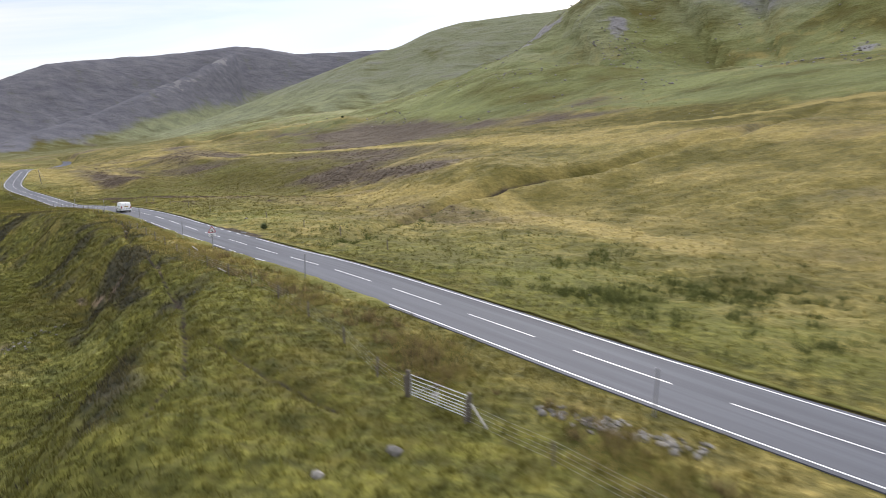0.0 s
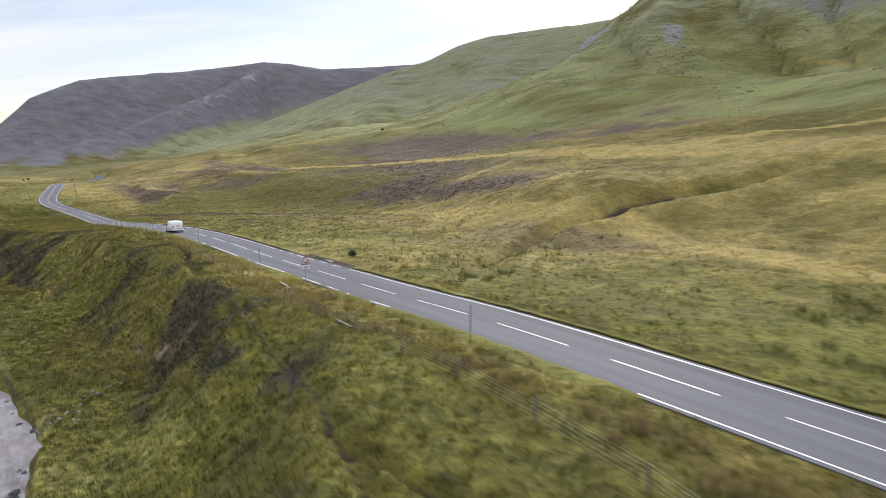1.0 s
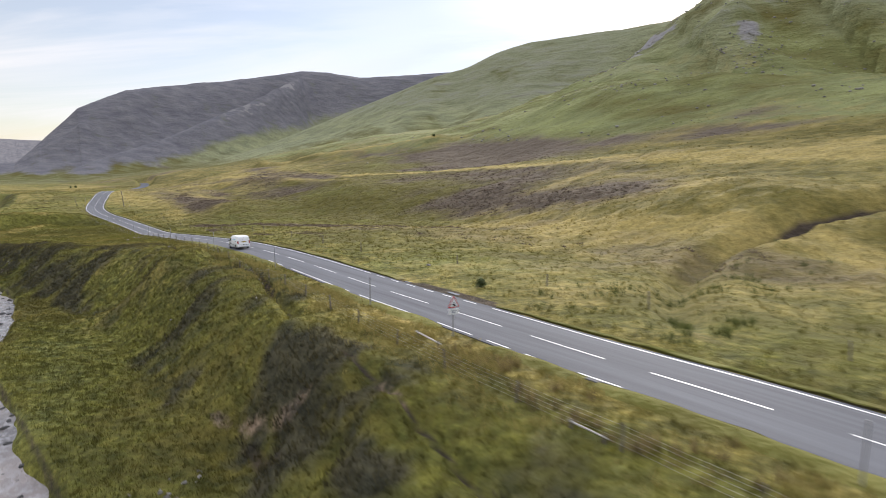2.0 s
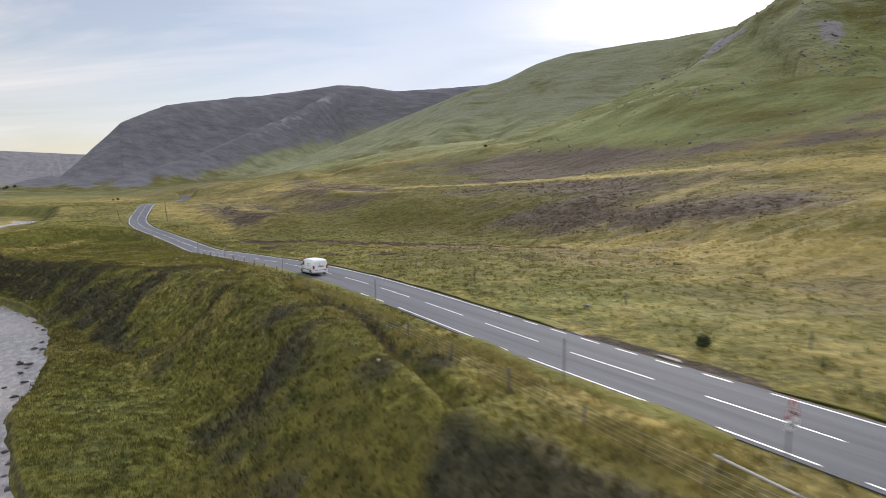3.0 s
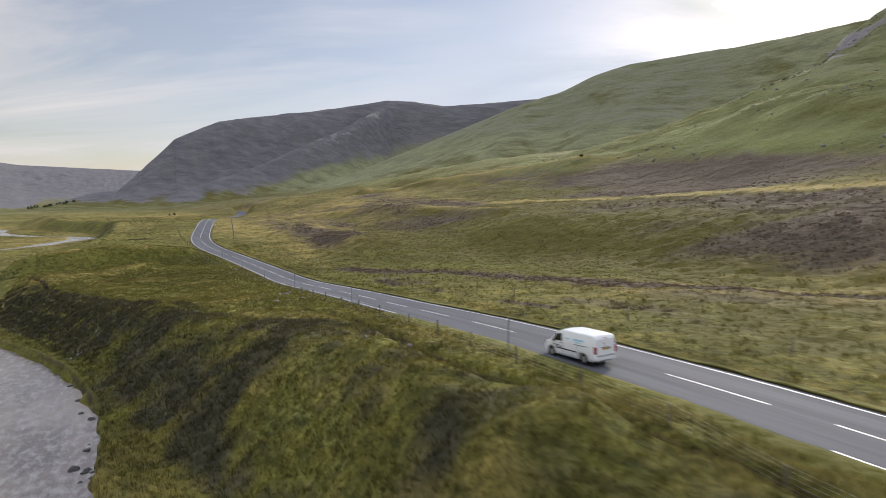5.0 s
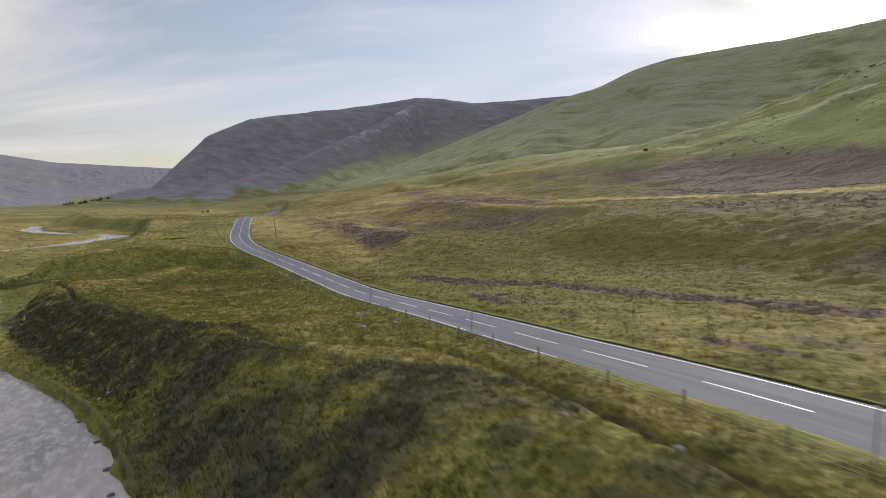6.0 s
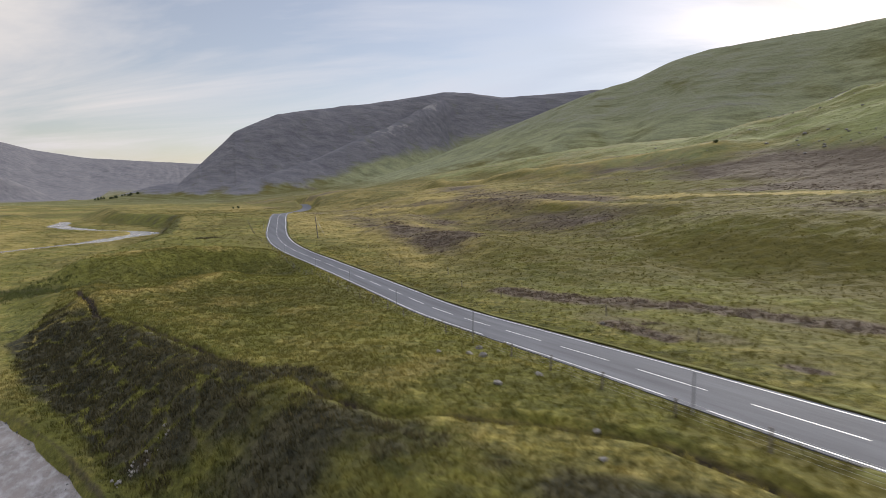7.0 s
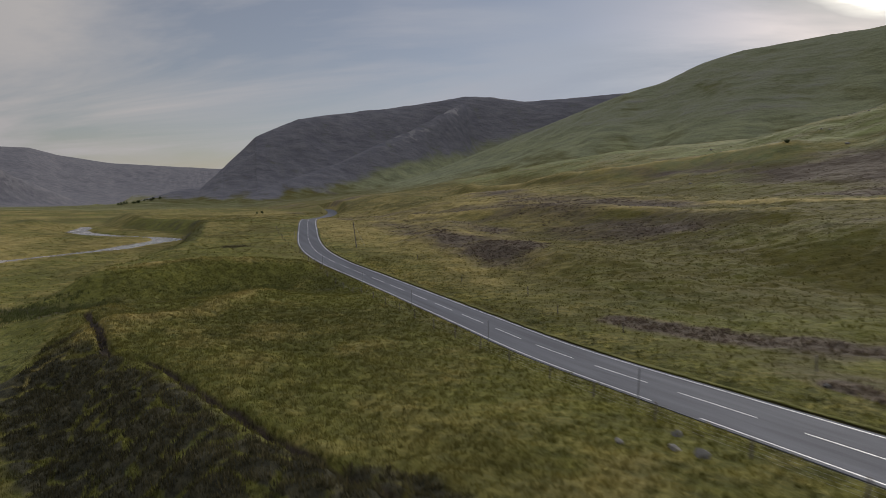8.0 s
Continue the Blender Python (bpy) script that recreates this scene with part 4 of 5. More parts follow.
def van_side(x, z):
    """Half the body's width at a place along it and a height."""
    w = float(curve(x, (-2.45, -2.38, -2.1, 1.3, 1.9, 2.25, 2.45), (.80, .85, .885, .89, .86, .76, .55)))
    lower = .96 + .04 * min(1, max(0, (z - .25) / .3))
    return w * lower * (1 - .17 * max(0, (z - 1.0) / .8) ** 1.5)


def make_van():
    van = base("delivery_van", heading(94.3 + 1.5, -1.25, float(road_place(np.array([95.8]))[1][0]) + .005, -.075), "white long-bodied delivery van driving on the asphalt road", "van")
    bm = bmesh.new()
    rings = []
    for x in (-2.45, -2.42, -2.36, -2.25, -2.0, -1.5, -.9, -.3, .3, .6, .85, 1.05, 1.3, 1.55, 1.75, 1.95, 2.15, 2.3, 2.4, 2.45):
        top, low = van_top(x), .24 if abs(x) < 2.3 else .30
        ring = []
        for k in range(9):
            z = low + (top - .13 - low) * k / 8
            ring.append((van_side(x, z), z))
        edge = ring[-1][0]
        for k in range(1, 5):
            a = k / 4 * math.pi / 2
            ring.append((edge - .12 * (1 - math.cos(a)), top - .13 + .11 * math.sin(a)))
        ring += [(edge * .5, top + .012), (0, top + .02)]
        whole = [(0, low)] + ring + [(-y, z) for y, z in ring[-2::-1]]
        rings.append([bm.verts.new((x, y, z)) for y, z in whole])
    for a, b in zip(rings[:-1], rings[1:]):
        for k in range(len(a)):
            bm.faces.new((a[k], a[k - 1], b[k - 1], b[k]))
    for end, turn in ((rings[0], 1), (rings[-1], -1)):
        bm.faces.new(end[::turn])
    bmesh.ops.recalc_face_normals(bm, faces=bm.faces)
    for f in bm.faces:
        f.smooth = True
    body = part("body", bm, white_paint, van, "white painted body shell")
    # wheel arches cut out of the body
    for x in (-1.5, 1.5):
        for side in (-1, 1):
            cut = bmesh.new()
            rod(cut, (x, side * .6, .31), (x, side * 1.1, .31), .37, sides=28)
            data = bpy.data.meshes.new("cut")
            cut.to_mesh(data)
            cut.free()
            tool = new("cut", data)
            tool.parent = van
            change = body.modifiers.new("arch", "BOOLEAN")
            change.operation, change.object = "DIFFERENCE", tool
            bpy.context.view_layer.update()
            shaped = bpy.data.meshes.new_from_object(body.evaluated_get(bpy.context.evaluated_depsgraph_get()))
            body.modifiers.clear()
            body.data = shaped
            bpy.data.objects.remove(tool)

    def panel(name, corners, mat, side, parent=body, proud=.006, label=""):
        """A sheet that lies on the body's side between its corners (x, z)."""
        bm = bmesh.new()
        n = 5
        (x0, z0), (x1, z1), (x2, z2), (x3, z3) = corners
        rows = []
        for i in range(n + 1):
            v = i / n
            row = []
            for j in range(n + 1):
                u = j / n
                x = (x0 * (1 - u) + x1 * u) * (1 - v) + (x3 * (1 - u) + x2 * u) * v
                z = (z0 * (1 - u) + z1 * u) * (1 - v) + (z3 * (1 - u) + z2 * u) * v
                row.append(bm.verts.new((x, side * (van_side(x, z) + proud), z)))
            rows.append(row)
        for a, b in zip(rows[:-1], rows[1:]):
            for k in range(n):
                bm.faces.new((a[k], a[k + 1], b[k + 1], b[k]) if side < 0 else (a[k], b[k], b[k + 1], a[k + 1]))
        made = part(name, bm, mat, parent, label)
        solid = made.modifiers.new("thickness", "SOLIDIFY")
        solid.thickness, solid.offset = .006, 0
        return made

    for side in (1, -1):
        panel("door_window", ((.42, 1.12), (1.32, 1.10), (.98, 1.52), (.46, 1.58)), dark_glass, side, label="dark front door window")
        panel("rub_strip", ((-.95, .62), (1.05, .62), (1.05, .69), (-.95, .69)), black_plastic, side, label="black side moulding")
        panel("slide_rail", ((-1.9, 1.07), (-.75, 1.07), (-.75, 1.10), (-1.9, 1.10)), black_plastic, side, label="black sliding door rail")
        panel("door_handle", ((.36, .98), (.54, .98), (.54, 1.02), (.36, 1.02)), black_plastic, side)
        panel("lettering", ((-1.55, 1.30), (-.65, 1.30), (-.65, 1.42), (-1.55, 1.42)), print_blue, side, label="pale blue printed bar")
        panel("lettering", ((-1.30, 1.20), (-.80, 1.20), (-.80, 1.25), (-1.30, 1.25)), print_blue, side)
        panel("lettering", ((-.35, 1.32), (.1, 1.32), (.1, 1.38), (-.35, 1.38)), print_blue, side)
        panel("lettering", ((.55, .80), (1.25, .80), (1.25, .85), (.55, .85)), print_grey, side, label="dark printed bar")
        panel("lettering", ((.30, .73), (1.0, .73), (1.0, .76), (.30, .76)), print_grey, side)
        for x in (.32, 1.28, -1.05):
            panel("door_gap", ((x, .40), (x + .012, .40), (x + .012, 1.55 if x < 1 else 1.15), (x, 1.55 if x < 1 else 1.15)), print_grey, side, proud=.004)
        bm = box(bmesh.new(), (.10, .16, .14), (1.12, side * 1.0, 1.12), bevel=.03)
        part("door_mirror", bm, black_plastic, van)
        bm = box(bmesh.new(), (.10, .17, .42), (-2.43, side * .77, .93), bevel=.03)
        part("tail_lamp", bm, lamp_red, van, "red tail lamp")
        bm = box(bmesh.new(), (.16, .26, .16), (2.24, side * .62, .78), bevel=.04)
        part("headlamp", bm, dark_glass, van)
        for x in (-1.5, 1.5):
            wheel = base("wheel", van.matrix_world @ Matrix.Translation((x, side * .77, .31)), "", "")
            wheel.parent = van
            wheel.matrix_world = van.matrix_world @ Matrix.Translation((x, side * .77, .31))
            bm = bmesh.new()
            prof = ((.20, -.10), (.29, -.105), (.312, -.07), (.312, .07), (.29, .105), (.20, .10))
            turns = 28
            rings = [[bm.verts.new((r * math.cos(2 * math.pi * k / turns), side * y, r * math.sin(2 * math.pi * k / turns))) for r, y in prof] for k in range(turns)]
            for a, b in zip(rings, rings[1:] + rings[:1]):
                for k in range(len(prof)):
                    bm.faces.new((a[k - 1], a[k], b[k], b[k - 1]))
            bmesh.ops.recalc_face_normals(bm, faces=bm.faces)
            part("tyre", bm, rubber, wheel, "black tyre")
            bm = bmesh.new()
            rod(bm, (0, side * .02, 0), (0, side * .06, 0), .205, sides=28)
            rod(bm, (0, side * .06, 0), (0, side * .10, 0), .05, sides=12)
            for k in range(5):
                box(bm, (.17, .03, .045), turn=Matrix.Rotation(k * 2 * math.pi / 5, 4, "Y") @ Matrix.Translation((.11, side * .078, 0)))
            part("rim", bm, silver, wheel, "silver five-spoke wheel rim")

    def back(name, y, z, wide, tall, mat, parent=van, x=-2.452, deep=.02, label=""):
        return part(name, box(bmesh.new(), (deep, wide, tall), (x, y, z), bevel=min(.008, tall / 4)), mat, parent, label)

    doors = part("rear_door", box(bmesh.new(), (.05, 1.42, 1.05), (-2.43, 0, 1.06), bevel=.02), white_paint, van, "white tailgate")
    back("number_plate", 0, .98, .52, .11, plate_yellow, doors, -2.462, label="yellow rear number plate")
    back("plate_bar", 0, .98, .40, .05, print_grey, doors, -2.470, .012)
    back("plate_recess", -.02, 1.06, .64, .05, black_plastic, doors, -2.458)
    back("badge", -.33, .99, .09, .09, print_grey, doors, -2.458)
    back("rear_bumper", 0, .48, 1.62, .24, white_paint, van, -2.44, .14, "white rear bumper")
    back("bumper_strip", 0, .60, 1.40, .05, black_plastic, van, -2.505, .03, "black bumper strip")
    back("brake_lamp", 0, 1.62, .22, .03, lamp_red, van, -2.425, .03)
    back("wiper", .1, 1.28, .03, .20, black_plastic, doors, -2.46)
    part("windscreen", box(bmesh.new(), (.72, 1.30, .02), (1.18, 0, 1.45), Matrix.Rotation(radians(40.5), 4, "Y"), .008), dark_glass, van, "dark windscreen")
    part("front_bumper", box(bmesh.new(), (.16, 1.35, .28), (2.40, 0, .48), bevel=.05), white_paint, van)
    part("grille", box(bmesh.new(), (.05, .85, .09), (2.445, 0, .68), bevel=.02), black_plastic, van)
    part("underbody", box(bmesh.new(), (4.5, 1.2, .12), (0, 0, .26), bevel=.02), black_plastic, van)
    rod_bm = rod(bmesh.new(), (.45, 0, 1.83), (.25, 0, 2.05), .006, .003)
    part("aerial", rod_bm, black_plastic, van)
    return van


make_van()


# roadside fence: posts, droppers and wires
def fence_line(s):
    return curve(s, (-30, -12, -6, 0, 7, 30, 60, 100, 140, 185, 230, 275, 330), (-10.4, -10.6, -11, -9.7, -8.8, -8.2, -6.6, -5.2, -5.4, -6.4, -8.2, -10, -8))


def make_post(height, r, lean, mat):
    bm = bmesh.new()
    rod(bm, (0, 0, -.2), (lean[0], lean[1], height), r, r * .88, 7)
    return bm


stations = sorted([float(v) for v in np.arange(-27, 330, 5.6) if not -12.5 < v < -6.2] + [-11.0, -7.2])
fence = base("wire_fence", Matrix(), "weathered timber posts and wire fence beside the road", "fence")
rng = random.Random(4)
feet = []
for k, s in enumerate(stations):
    if s not in (-11.0, -7.2):
        s += rng.uniform(-.5, .5)
    foot = at_ground(s, float(fence_line(s)))
    lean = (rng.uniform(-.09, .09), rng.uniform(-.09, .09))
    post = part("post", make_post(rng.uniform(1.0, 1.2), rng.uniform(.045, .07), lean, post_wood), post_wood, fence)
    post.matrix_world = Matrix.Translation(foot)
    feet.append((s, foot))
for (sa, a), (sb, b) in zip(feet[:-1], feet[1:]):
    for level in (.25, .45, .65, .85, 1.02) if sb - sa < 8 and sa < 240 and sa != -11.0 else ():
        m = (a + b) / 2 + Vector((0, 0, level - .03))
        data = bpy.data.curves.new("wire", "CURVE")
        data.dimensions, data.bevel_depth, data.bevel_resolution = "3D", .004, 0
        spline = data.splines.new("POLY")
        spline.points.add(2)
        for point, co in zip(spline.points, (a + Vector((0, 0, level)), m, b + Vector((0, 0, level)))):
            point.co = (*co, 1)
        data.materials.append(wire_metal)
        wire = new("wire", data)
        wire.parent = fence

# a second, broken line of posts across the road
group = "old fence posts in the field"
rng = random.Random(9)
for s in np.arange(22, 250, 13.5):
    s = float(s) + rng.uniform(-3, 3)
    post = new("field_post", None)
    bm = make_post(rng.uniform(.9, 1.3), .06, (rng.uniform(-.08, .08), rng.uniform(-.08, .08)), post_wood)
    data = bpy.data.meshes.new("field_post")
    bm.to_mesh(data)
    bm.free()
    data.materials.append(post_wood)
    bpy.data.objects.remove(post)
    post = new("field_post", data)
    post.matrix_world = Matrix.Translation(at_ground(s, 9.5 + rng.uniform(-1.5, 2.5)))
    tagged(post, "grey weathered wooden post standing in rough grass", "post", group)

# snow poles on the verge
data = None
for s in (-15.8, 16.8, 51, 74.3, 100, 130, 156, 177, 200, 222, 245, 267, 300):
    if data is None:
        bm = bmesh.new()
        box(bm, (.07, .07, 2.5), (0, 0, 1.05), bevel=.012)
        box(bm, (.085, .085, .10), (0, 0, 2.2), bevel=.01)
        data = bpy.data.meshes.new("snow_pole")
        bm.to_mesh(data)
        bm.free()
        data.materials.append(sign_grey)
    pole = new("snow_pole", data)
    pole.matrix_world = heading(s, float(road_place(np.array([float(s)]))[0][0]) - 3.9) @ Matrix.Rotation(radians(random.uniform(-2.5, 2.5)), 4, "X")
    tagged(pole, "tall grey snow pole on the grass verge", "marker post", "snow poles along the road")


# the warning sign
def make_sign():
    sign = base("road_sign", heading(39.6, -3.95), "triangular red-bordered warning sign on a grey post", "road sign")
    part("post", rod(bmesh.new(), (0, 0, -.3), (0, 0, 2.55), .045, sides=12), sign_grey, sign)

    def triangle(size, x, deep, mat, name, label=""):
        bm = bmesh.new()
        corners = [(math.cos(a) * size, math.sin(a) * size) for a in (math.pi / 2, math.pi * 7 / 6, math.pi * 11 / 6)]
        front = [bm.verts.new((x, y, 2.2 + z)) for y, z in corners]
        rear = [bm.verts.new((x + deep, y, 2.2 + z)) for y, z in corners]
        bm.faces.new(front)
        bm.faces.new(rear[::-1])
        for k in range(3):
            bm.faces.new((front[k - 1], rear[k - 1], rear[k], front[k]))
        bmesh.ops.recalc_face_normals(bm, faces=bm.faces)
        edges = [e for e in bm.edges if abs(e.verts[0].co.x - e.verts[1].co.x) > deep / 2]
        bmesh.ops.bevel(bm, geom=edges, offset=size * .09, segments=4, affect="EDGES")
        return part(name, bm, mat, sign, label)

    triangle(.52, -.075, .02, sign_red, "border", "red border plate")
    triangle(.38, -.083, .02, sign_white, "face", "white face")
    bm = bmesh.new()
    box(bm, (.012, .30, .10), (-.09, 0, 2.12), Matrix.Rotation(radians(24), 4, "X"))
    box(bm, (.012, .10, .08), (-.09, -.03, 2.25), Matrix.Rotation(radians(24), 4, "X"))
    part("symbol", bm, black_plastic, sign, "black pictogram")
    part("plate", box(bmesh.new(), (.02, .74, .36), (-.07, 0, 1.68), bevel=.008), sign_white, sign, "white supplementary plate")
    bm = bmesh.new()
    box(bm, (.012, .40, .06), (-.085, 0, 1.73))
    box(bm, (.012, .28, .06), (-.085, 0, 1.62))
    part("plate_bars", bm, print_grey, sign)
    return sign


make_sign()


# the field gate
def make_gate():
    a, b = at_ground(-7.4, -10.9), at_ground(-10.8, -10.4)
    gate = base("field_gate", Matrix.Translation(a), "galvanised seven-bar steel field gate between wooden posts", "gate")
    d = b - a
    up = Vector((0, 0, 1))
    for k, level in enumerate((.18, .32, .46, .61, .78, .97, 1.18)):
        part("bar", rod(bmesh.new(), up * level, d + up * level, .021, sides=10), steel, gate)
    for t in (0, .5, 1):
        part("upright", rod(bmesh.new(), d * t + up * .16, d * t + up * 1.2, .024, sides=10), steel, gate)
    part("brace", rod(bmesh.new(), up * .18, d * .5 + up * 1.18, .016, sides=8), steel, gate)
    for t in (-.05, 1.05):
        bm = bmesh.new()
        rod(bm, d * t - up * .3, d * t + up * 1.35, .11, .10, 10)
        part("gate_post", bm, post_wood, gate, "thick weathered wooden gate post")
    part("strut", rod(bmesh.new(), d * 1.06 + up * .9, d * 1.33 + up * .02, .05, .045, 8), pale_wood, gate, "pale leaning strut")
    return gate


make_gate()


# split rails left lying and standing at the fence
def make_rail(s0, n0, s1, n1, h0, h1, r):
    a, b = at_ground(s0, n0), at_ground(s1, n1)
    rail = base("timber_rail", Matrix.Translation(a), "bleached split timber rail on short posts in the grass", "fence rail", "split rails by the fence")
    up = Vector((0, 0, 1))
    part("rail", rod(bmesh.new(), up * h0, b - a + up * h1, r, r * .85, 8), pale_wood, rail, "pale split rail")
    for t in (.08, .92):
        part("post", rod(bmesh.new(), (b - a) * t - up * .2, (b - a) * t + up * (h0 + (h1 - h0) * t + .1), .06, .055, 7), post_wood, rail)
    return rail


make_rail(41.2, -5.7, 37.6, -6.3, .3, .35, .06)
make_rail(25.6, -8.3, 23.6, -8.3, .3, .25, .045)


# stones
def stone_mesh(seed, flat=.65, detail=2):
    rng = random.Random(seed)
    bm = bmesh.new()
    bmesh.ops.create_icosphere(bm, subdivisions=detail, radius=.5)
    shift = Vector((rng.uniform(-9, 9), rng.uniform(-9, 9), rng.uniform(-9, 9)))
    for v in bm.verts:
        v.co *= 1 + .45 * noise.noise(v.co * 2.1 + shift) + .3 * noise.noise(v.co * 5 + shift)
        v.co.z *= flat
        if v.co.z < -.2:
            v.co.z = -.2
    data = bpy.data.meshes.new("stone")
    bm.to_mesh(data)
    bm.free()
    return data


dry_stones = [stone_mesh(k, .7, 1) for k in range(9)]
hill_stones = [stone_mesh(40 + k, .75, 1) for k in range(6)]
wet_stones = [stone_mesh(20 + k, .55) for k in range(5)]
for data in dry_stones:
    data.materials.append(boulder)
for data in wet_stones:
    data.materials.append(wet_stone)


def lay_stone(data, s, n, size, label, group, rng, sink=.12, z=None):
    stone = new("stone", data)
    foot = at_ground(s, n)
    if z is not None:
        foot.z = z
    stone.matrix_world = Matrix.Translation(foot + Vector((0, 0, size * sink))) @ Euler((rng.uniform(-.3, .3), rng.uniform(-.3, .3), rng.uniform(0, 6.3))).to_matrix().to_4x4() @ Matrix.Diagonal((size * rng.uniform(.8, 1.3), size * rng.uniform(.7, 1.1), size * rng.uniform(.7, 1.1), 1))
    return tagged(stone, label, "stone", group)


rng = random.Random(12)
for k in range(110):
    s = -18.8 + 6.8 * rng.random()
    n = -5.2 - .32 * (s + 18) + rng.gauss(0, .4)
    lay_stone(rng.choice(dry_stones), s, n, rng.uniform(.12, .42), "grey tumbled wall stone among weeds", "tumbled wall stones", rng)
for s, n, size in ((-11.1, -14.5, .6), (-10.8, -17.7, .5), (140.4, -6.8, .6), (140, -10.1, .7), (127.6, -11.7, .6), (148.7, -7.9, .6), (150.3, -6.2, .7), (147.5, -7.3, .9), (150.6, -9.7, .5),
                   (69.3, -6.8, .8), (74.5, -6.6, .7), (75, -14.4, .4), (-2.7, 9.5, .4), (60, -10, .4), (68, -7.4, .5), (131, -9.4, .5), (104, -9, .6), (110, -10, .5), (-8, -9.9, .5), (62, 9, .6), (152, 7.5, .6)):
    lay_stone(rng.choice(dry_stones), s, n, size, "pale grey boulder half sunk in grass", "field boulders", rng)
for k in range(90):
    s = rng.uniform(28, 172)
    edge = float(curve(s, RIVER_S, RIVER_N)) + float(curve(s, RIVER_S, RIVER_W))
    level = float(curve(s, RIVER_S, RIVER_Z))
    n = edge + rng.gauss(-.5, .7) - (2.2 * rng.random() if 92 < s < 114 else 0)
    lay_stone(rng.choice(wet_stones), s, n, rng.uniform(.25, .8), "dark wet stone at the river's edge", "river stones", rng, .05, level - .05)
for k in range(26):
    t = rng.random()
    lay_stone(rng.choice(dry_stones), 149.2 + rng.gauss(0, .7) + t, -32.4 + 2.8 * t + rng.gauss(0, .4), rng.uniform(.12, .35), "pale broken stone in a scar on the bank", "scree of the river bank", rng)
for k in range(44):
    t = rng.random()
    lay_stone(rng.choice(dry_stones), 39.5 + 6 * t + rng.gauss(0, .8), -24.3 + 5 * t + rng.gauss(0, .7), rng.uniform(.15, .4), "pale broken stone in a scar on the bank", "scree of the river bank", rng)

# boulders on the hillside, past counting
rng = np.random.default_rng(31)
shapes = []
for data in hill_stones:
    co = np.zeros(len(data.vertices) * 3, np.float32)
    data.vertices.foreach_get("co", co)
    corners = np.zeros(len(data.polygons) * 3, np.int32)
    data.polygons.foreach_get("vertices", corners)
    shapes.append((co.reshape(-1, 3), corners.reshape(-1, 3)))
s, n = rng.uniform(40, 420, 900), rng.uniform(105, 300, 900)
keep = noise2(s, n, 40, 77) + .4 * noise2(s, n, 13, 78) > .15
s, n = s[keep][:240], n[keep][:240]
# outcrops and scree: along, across, spread of each, how many
OUTCROPS = ((180, 194, 7, 6, 40), (46, 205, 10, 5, 40), (55, 266, 6, 7, 30), (166, 252, 10, 20, 130), (154, 244, 7, 14, 70), (93, 180, 5, 4, 12), (225, 152, 16, 6, 40), (212, 189, 6, 5, 16), (118, 275, 16, 18, 60))
s = np.concatenate([s, *[rng.normal(a, da, m) for a, b, da, db, m in OUTCROPS]])
n = np.concatenate([n, *[rng.normal(b, db, m) for a, b, da, db, m in OUTCROPS]])
along = rng.uniform(0, 1, 260)
ridge_s, ridge_n, ridge_z = zip(*ROCKY_SPUR[2:9])
places = np.linspace(0, 1, len(ridge_s))
s = np.concatenate([s, np.interp(along, places, ridge_s) + rng.normal(-3, 4, 260)])
n = np.concatenate([n, np.interp(along, places, ridge_n) + rng.normal(-3, 5, 260)])
x, y = world_xy(s, n)
z = ground(s, n)
verts, faces, count = [], [], 0
for k in range(len(s)):
    co, corners = shapes[k % len(shapes)]
    turn, size = rng.uniform(0, 6.3), (.35 + 1.1 * rng.random() ** 2.5 if k < 240 else .4 + 1.1 * rng.random() ** 2)
    c, d = math.cos(turn) * size, math.sin(turn) * size
    verts.append(np.stack([x[k] + c * co[:, 0] - d * co[:, 1], y[k] + d * co[:, 0] + c * co[:, 1], z[k] + size * (co[:, 2] + .1)], -1))
    faces.append(corners + count)
    count += len(co)
tagged(new("hillside_boulders", mesh_of("hillside_boulders", np.concatenate(verts), np.concatenate(faces), [boulder], False)), "grey boulders strewn over the grassy hillside", "boulders", kind="stuff")

# puddles in the lay-by
for s, off, long, wide in ((50.5, 4.0, .8, .26), (57.5, 3.7, .5, .18)):
    bm = bmesh.new()
    ring = [bm.verts.new((math.cos(a) * long * (1 + .18 * math.sin(3 * a + s)), math.sin(a) * wide * (1 + .2 * math.cos(2 * a)), 0)) for a in np.linspace(0, 2 * math.pi, 28, endpoint=False)]
    bm.faces.new(ring)
    data = bpy.data.meshes.new("puddle")
    bm.to_mesh(data)
    bm.free()
    mirror, node, link, surface = material("puddle_water")
    surface.inputs["Base Color"].default_value, surface.inputs["Roughness"].default_value = (.10, .09, .08, 1), .03
    data.materials.append(mirror)
    puddle = new("puddle", data)
    puddle.matrix_world = heading(s, off, at_ground(s, off).z + .03)
    tagged(puddle, "shallow rain puddle in the gravel lay-by", "puddle", "lay-by puddles")


# bushes, far trees and poles
leaf_dark, node, link, surface = material("dark_leaf")
island = node("ShaderNodeNewGeometry")
colour = blend(node, link, island.outputs["Random Per Island"], (0.045, 0.06, 0.02), (0.11, 0.13, 0.045))
link(colour, surface.inputs["Base Color"])
surface.inputs["Roughness"].default_value = .8
leafy(leaf_dark, node, link, surface, colour, .3)


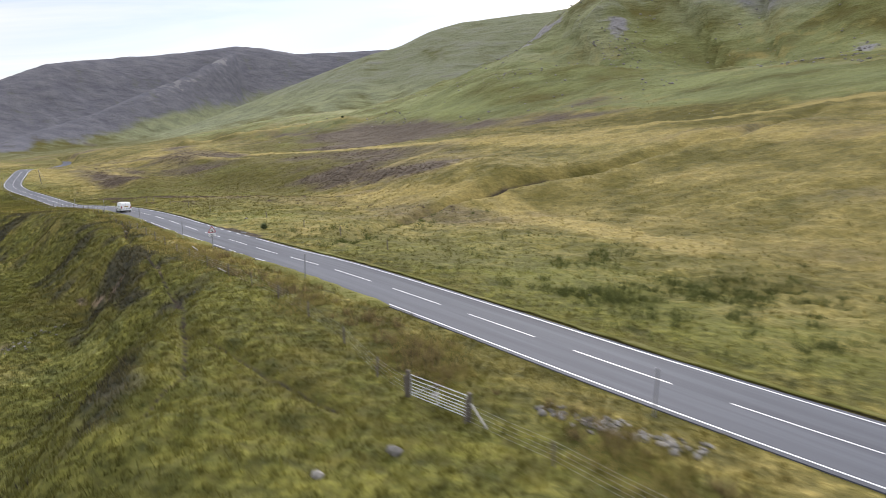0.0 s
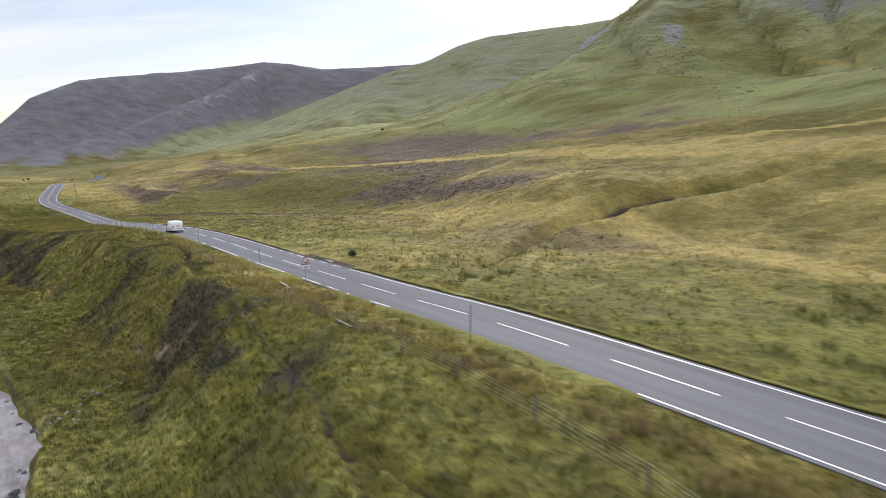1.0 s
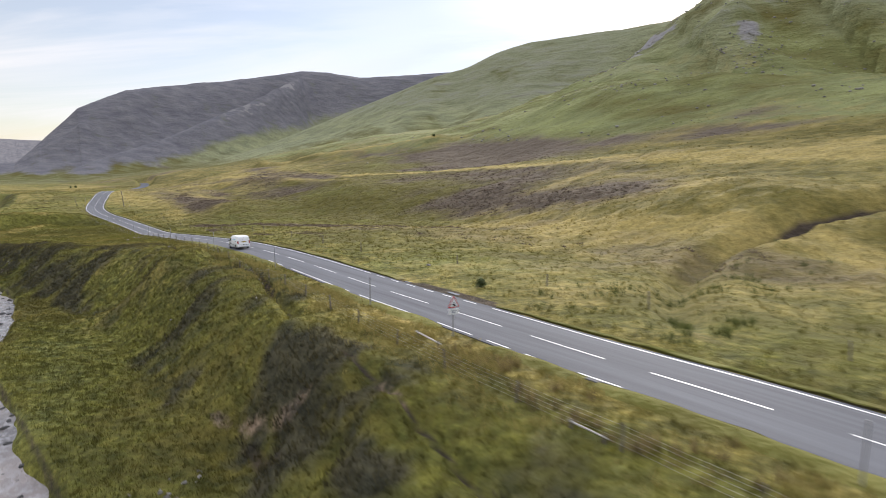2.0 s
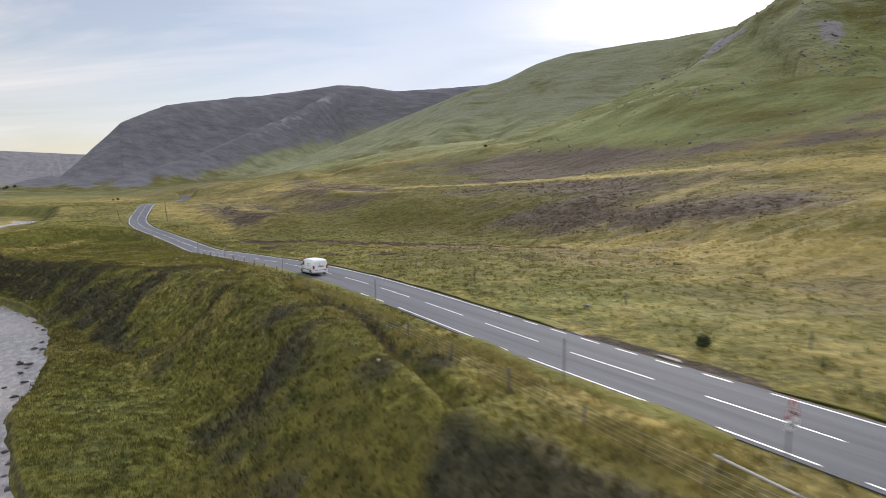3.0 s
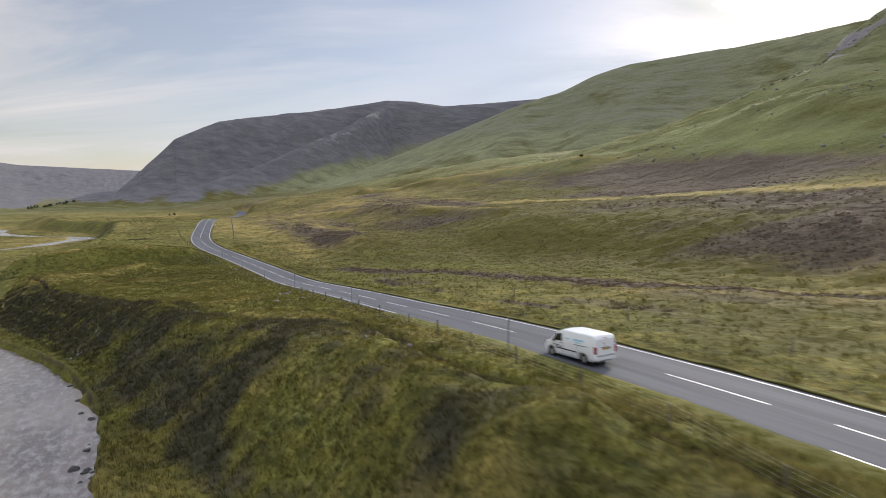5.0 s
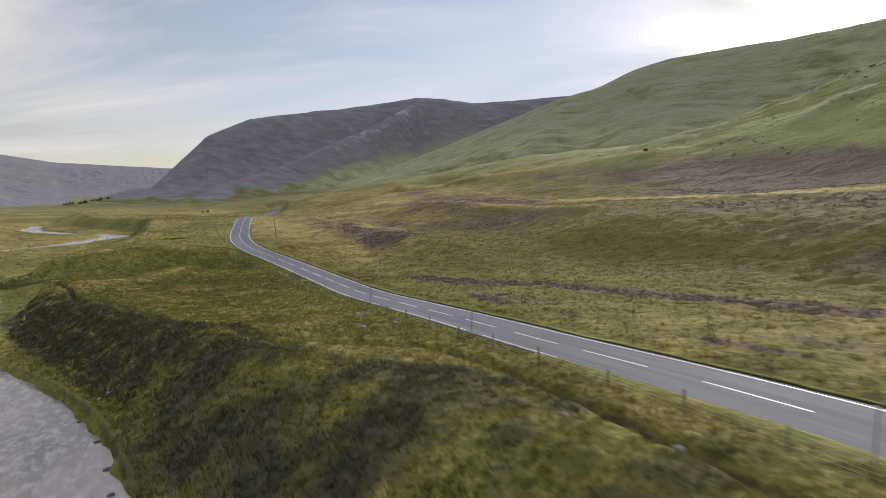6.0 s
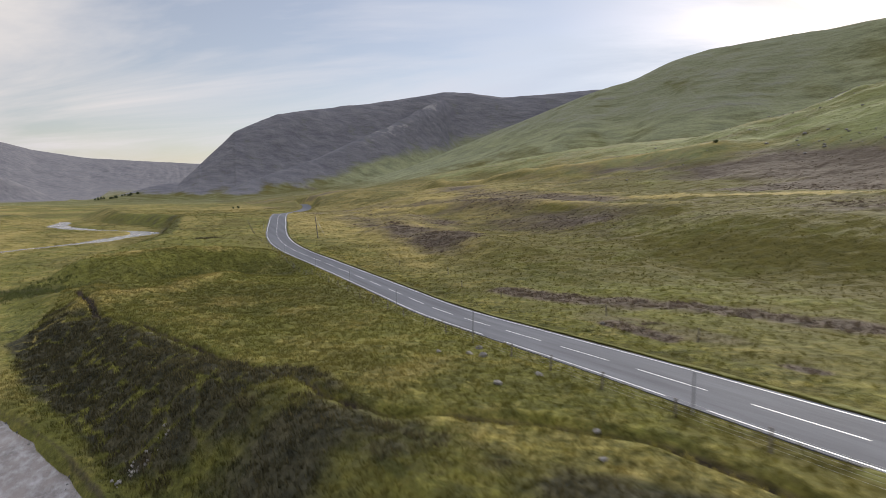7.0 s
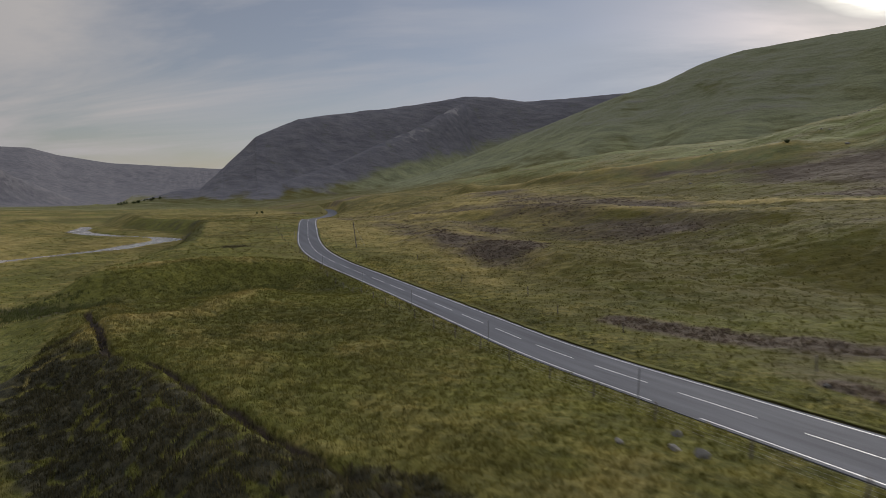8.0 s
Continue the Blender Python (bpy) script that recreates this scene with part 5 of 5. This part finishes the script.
def make_bush(name, s, n, height, wide, label, category, leaves=420, stem=.08, cone=False):
    place = at_ground(s, n)
    bush = base(name, Matrix.Translation(place), label, category)
    rng = np.random.default_rng(int(abs(s) * 7 + abs(n)))
    bm = bmesh.new()
    rod(bm, (0, 0, -.2), (0, 0, height * .7), stem, stem * .4, 7)
    for k in range(5):
        a = k * 1.26
        rod(bm, (0, 0, height * (.15 + .1 * k)), (math.cos(a) * wide * .35, math.sin(a) * wide * .35, height * (.35 + .1 * k)), stem * .45, stem * .15, 5)
    part("trunk", bm, post_wood, bush, "dark woody stem")
    z = rng.beta(1.4, 1.6, leaves)
    reach = (1 - z) * .9 + .08 if cone else np.sqrt(np.clip(1 - (2 * z - 1) ** 2, 0, 1)) * (.75 + .35 * rng.random(leaves))
    a = rng.uniform(0, 2 * np.pi, leaves)
    r = wide * .5 * reach * np.sqrt(rng.uniform(.3, 1, leaves))
    mid = np.stack([np.cos(a) * r, np.sin(a) * r, height * (.1 + .9 * z)], -1)
    size = .11 * wide * rng.uniform(.6, 1.4, (leaves, 1, 1))
    verts = (mid[:, None] + rng.normal(0, 1, (leaves, 3, 3)) * size).reshape(-1, 3)
    crown = new("crown", mesh_of("crown", verts, np.arange(len(verts)).reshape(-1, 3), [leaf_dark], False))
    crown.parent = bush
    return bush


make_bush("bush", 270, 150, .9, 1.4, "dark green rounded bush on the hillside", "bush")
make_bush("bush", 50.4, 6.9, .75, .8, "dark green small bush beside the lay-by", "bush", 300, .04)
for k, (s, n, h) in enumerate(((528, 4, 1.9), (531, 1, 1.5))):
    make_bush("tree", s, n, h, h * .8, "dark small tree far down the glen", "tree", 260, .2)
rng = random.Random(30)
for k in range(26):
    t = rng.random()
    make_bush("conifer", 1600 + 40 * rng.random(), -215 + 20 * t if k < 9 else -185 + 60 * t, rng.uniform(3, 6), rng.uniform(4, 6), "dark conifer at the far end of the glen", "tree", 120, .3, True)

pole = base("utility_pole", Matrix.Translation(at_ground(268, 4.6)), "leaning dark wooden pole with a stay beside the road", "pole")
part("shaft", rod(bmesh.new(), (0, 0, -.5), (-1.6, 1.2, 6.2), .13, .10, 10), post_wood, pole)
part("stay", rod(bmesh.new(), (-1.5, 1.1, 5.8), (2.2, .4, 0), .02, sides=6), wire_metal, pole)
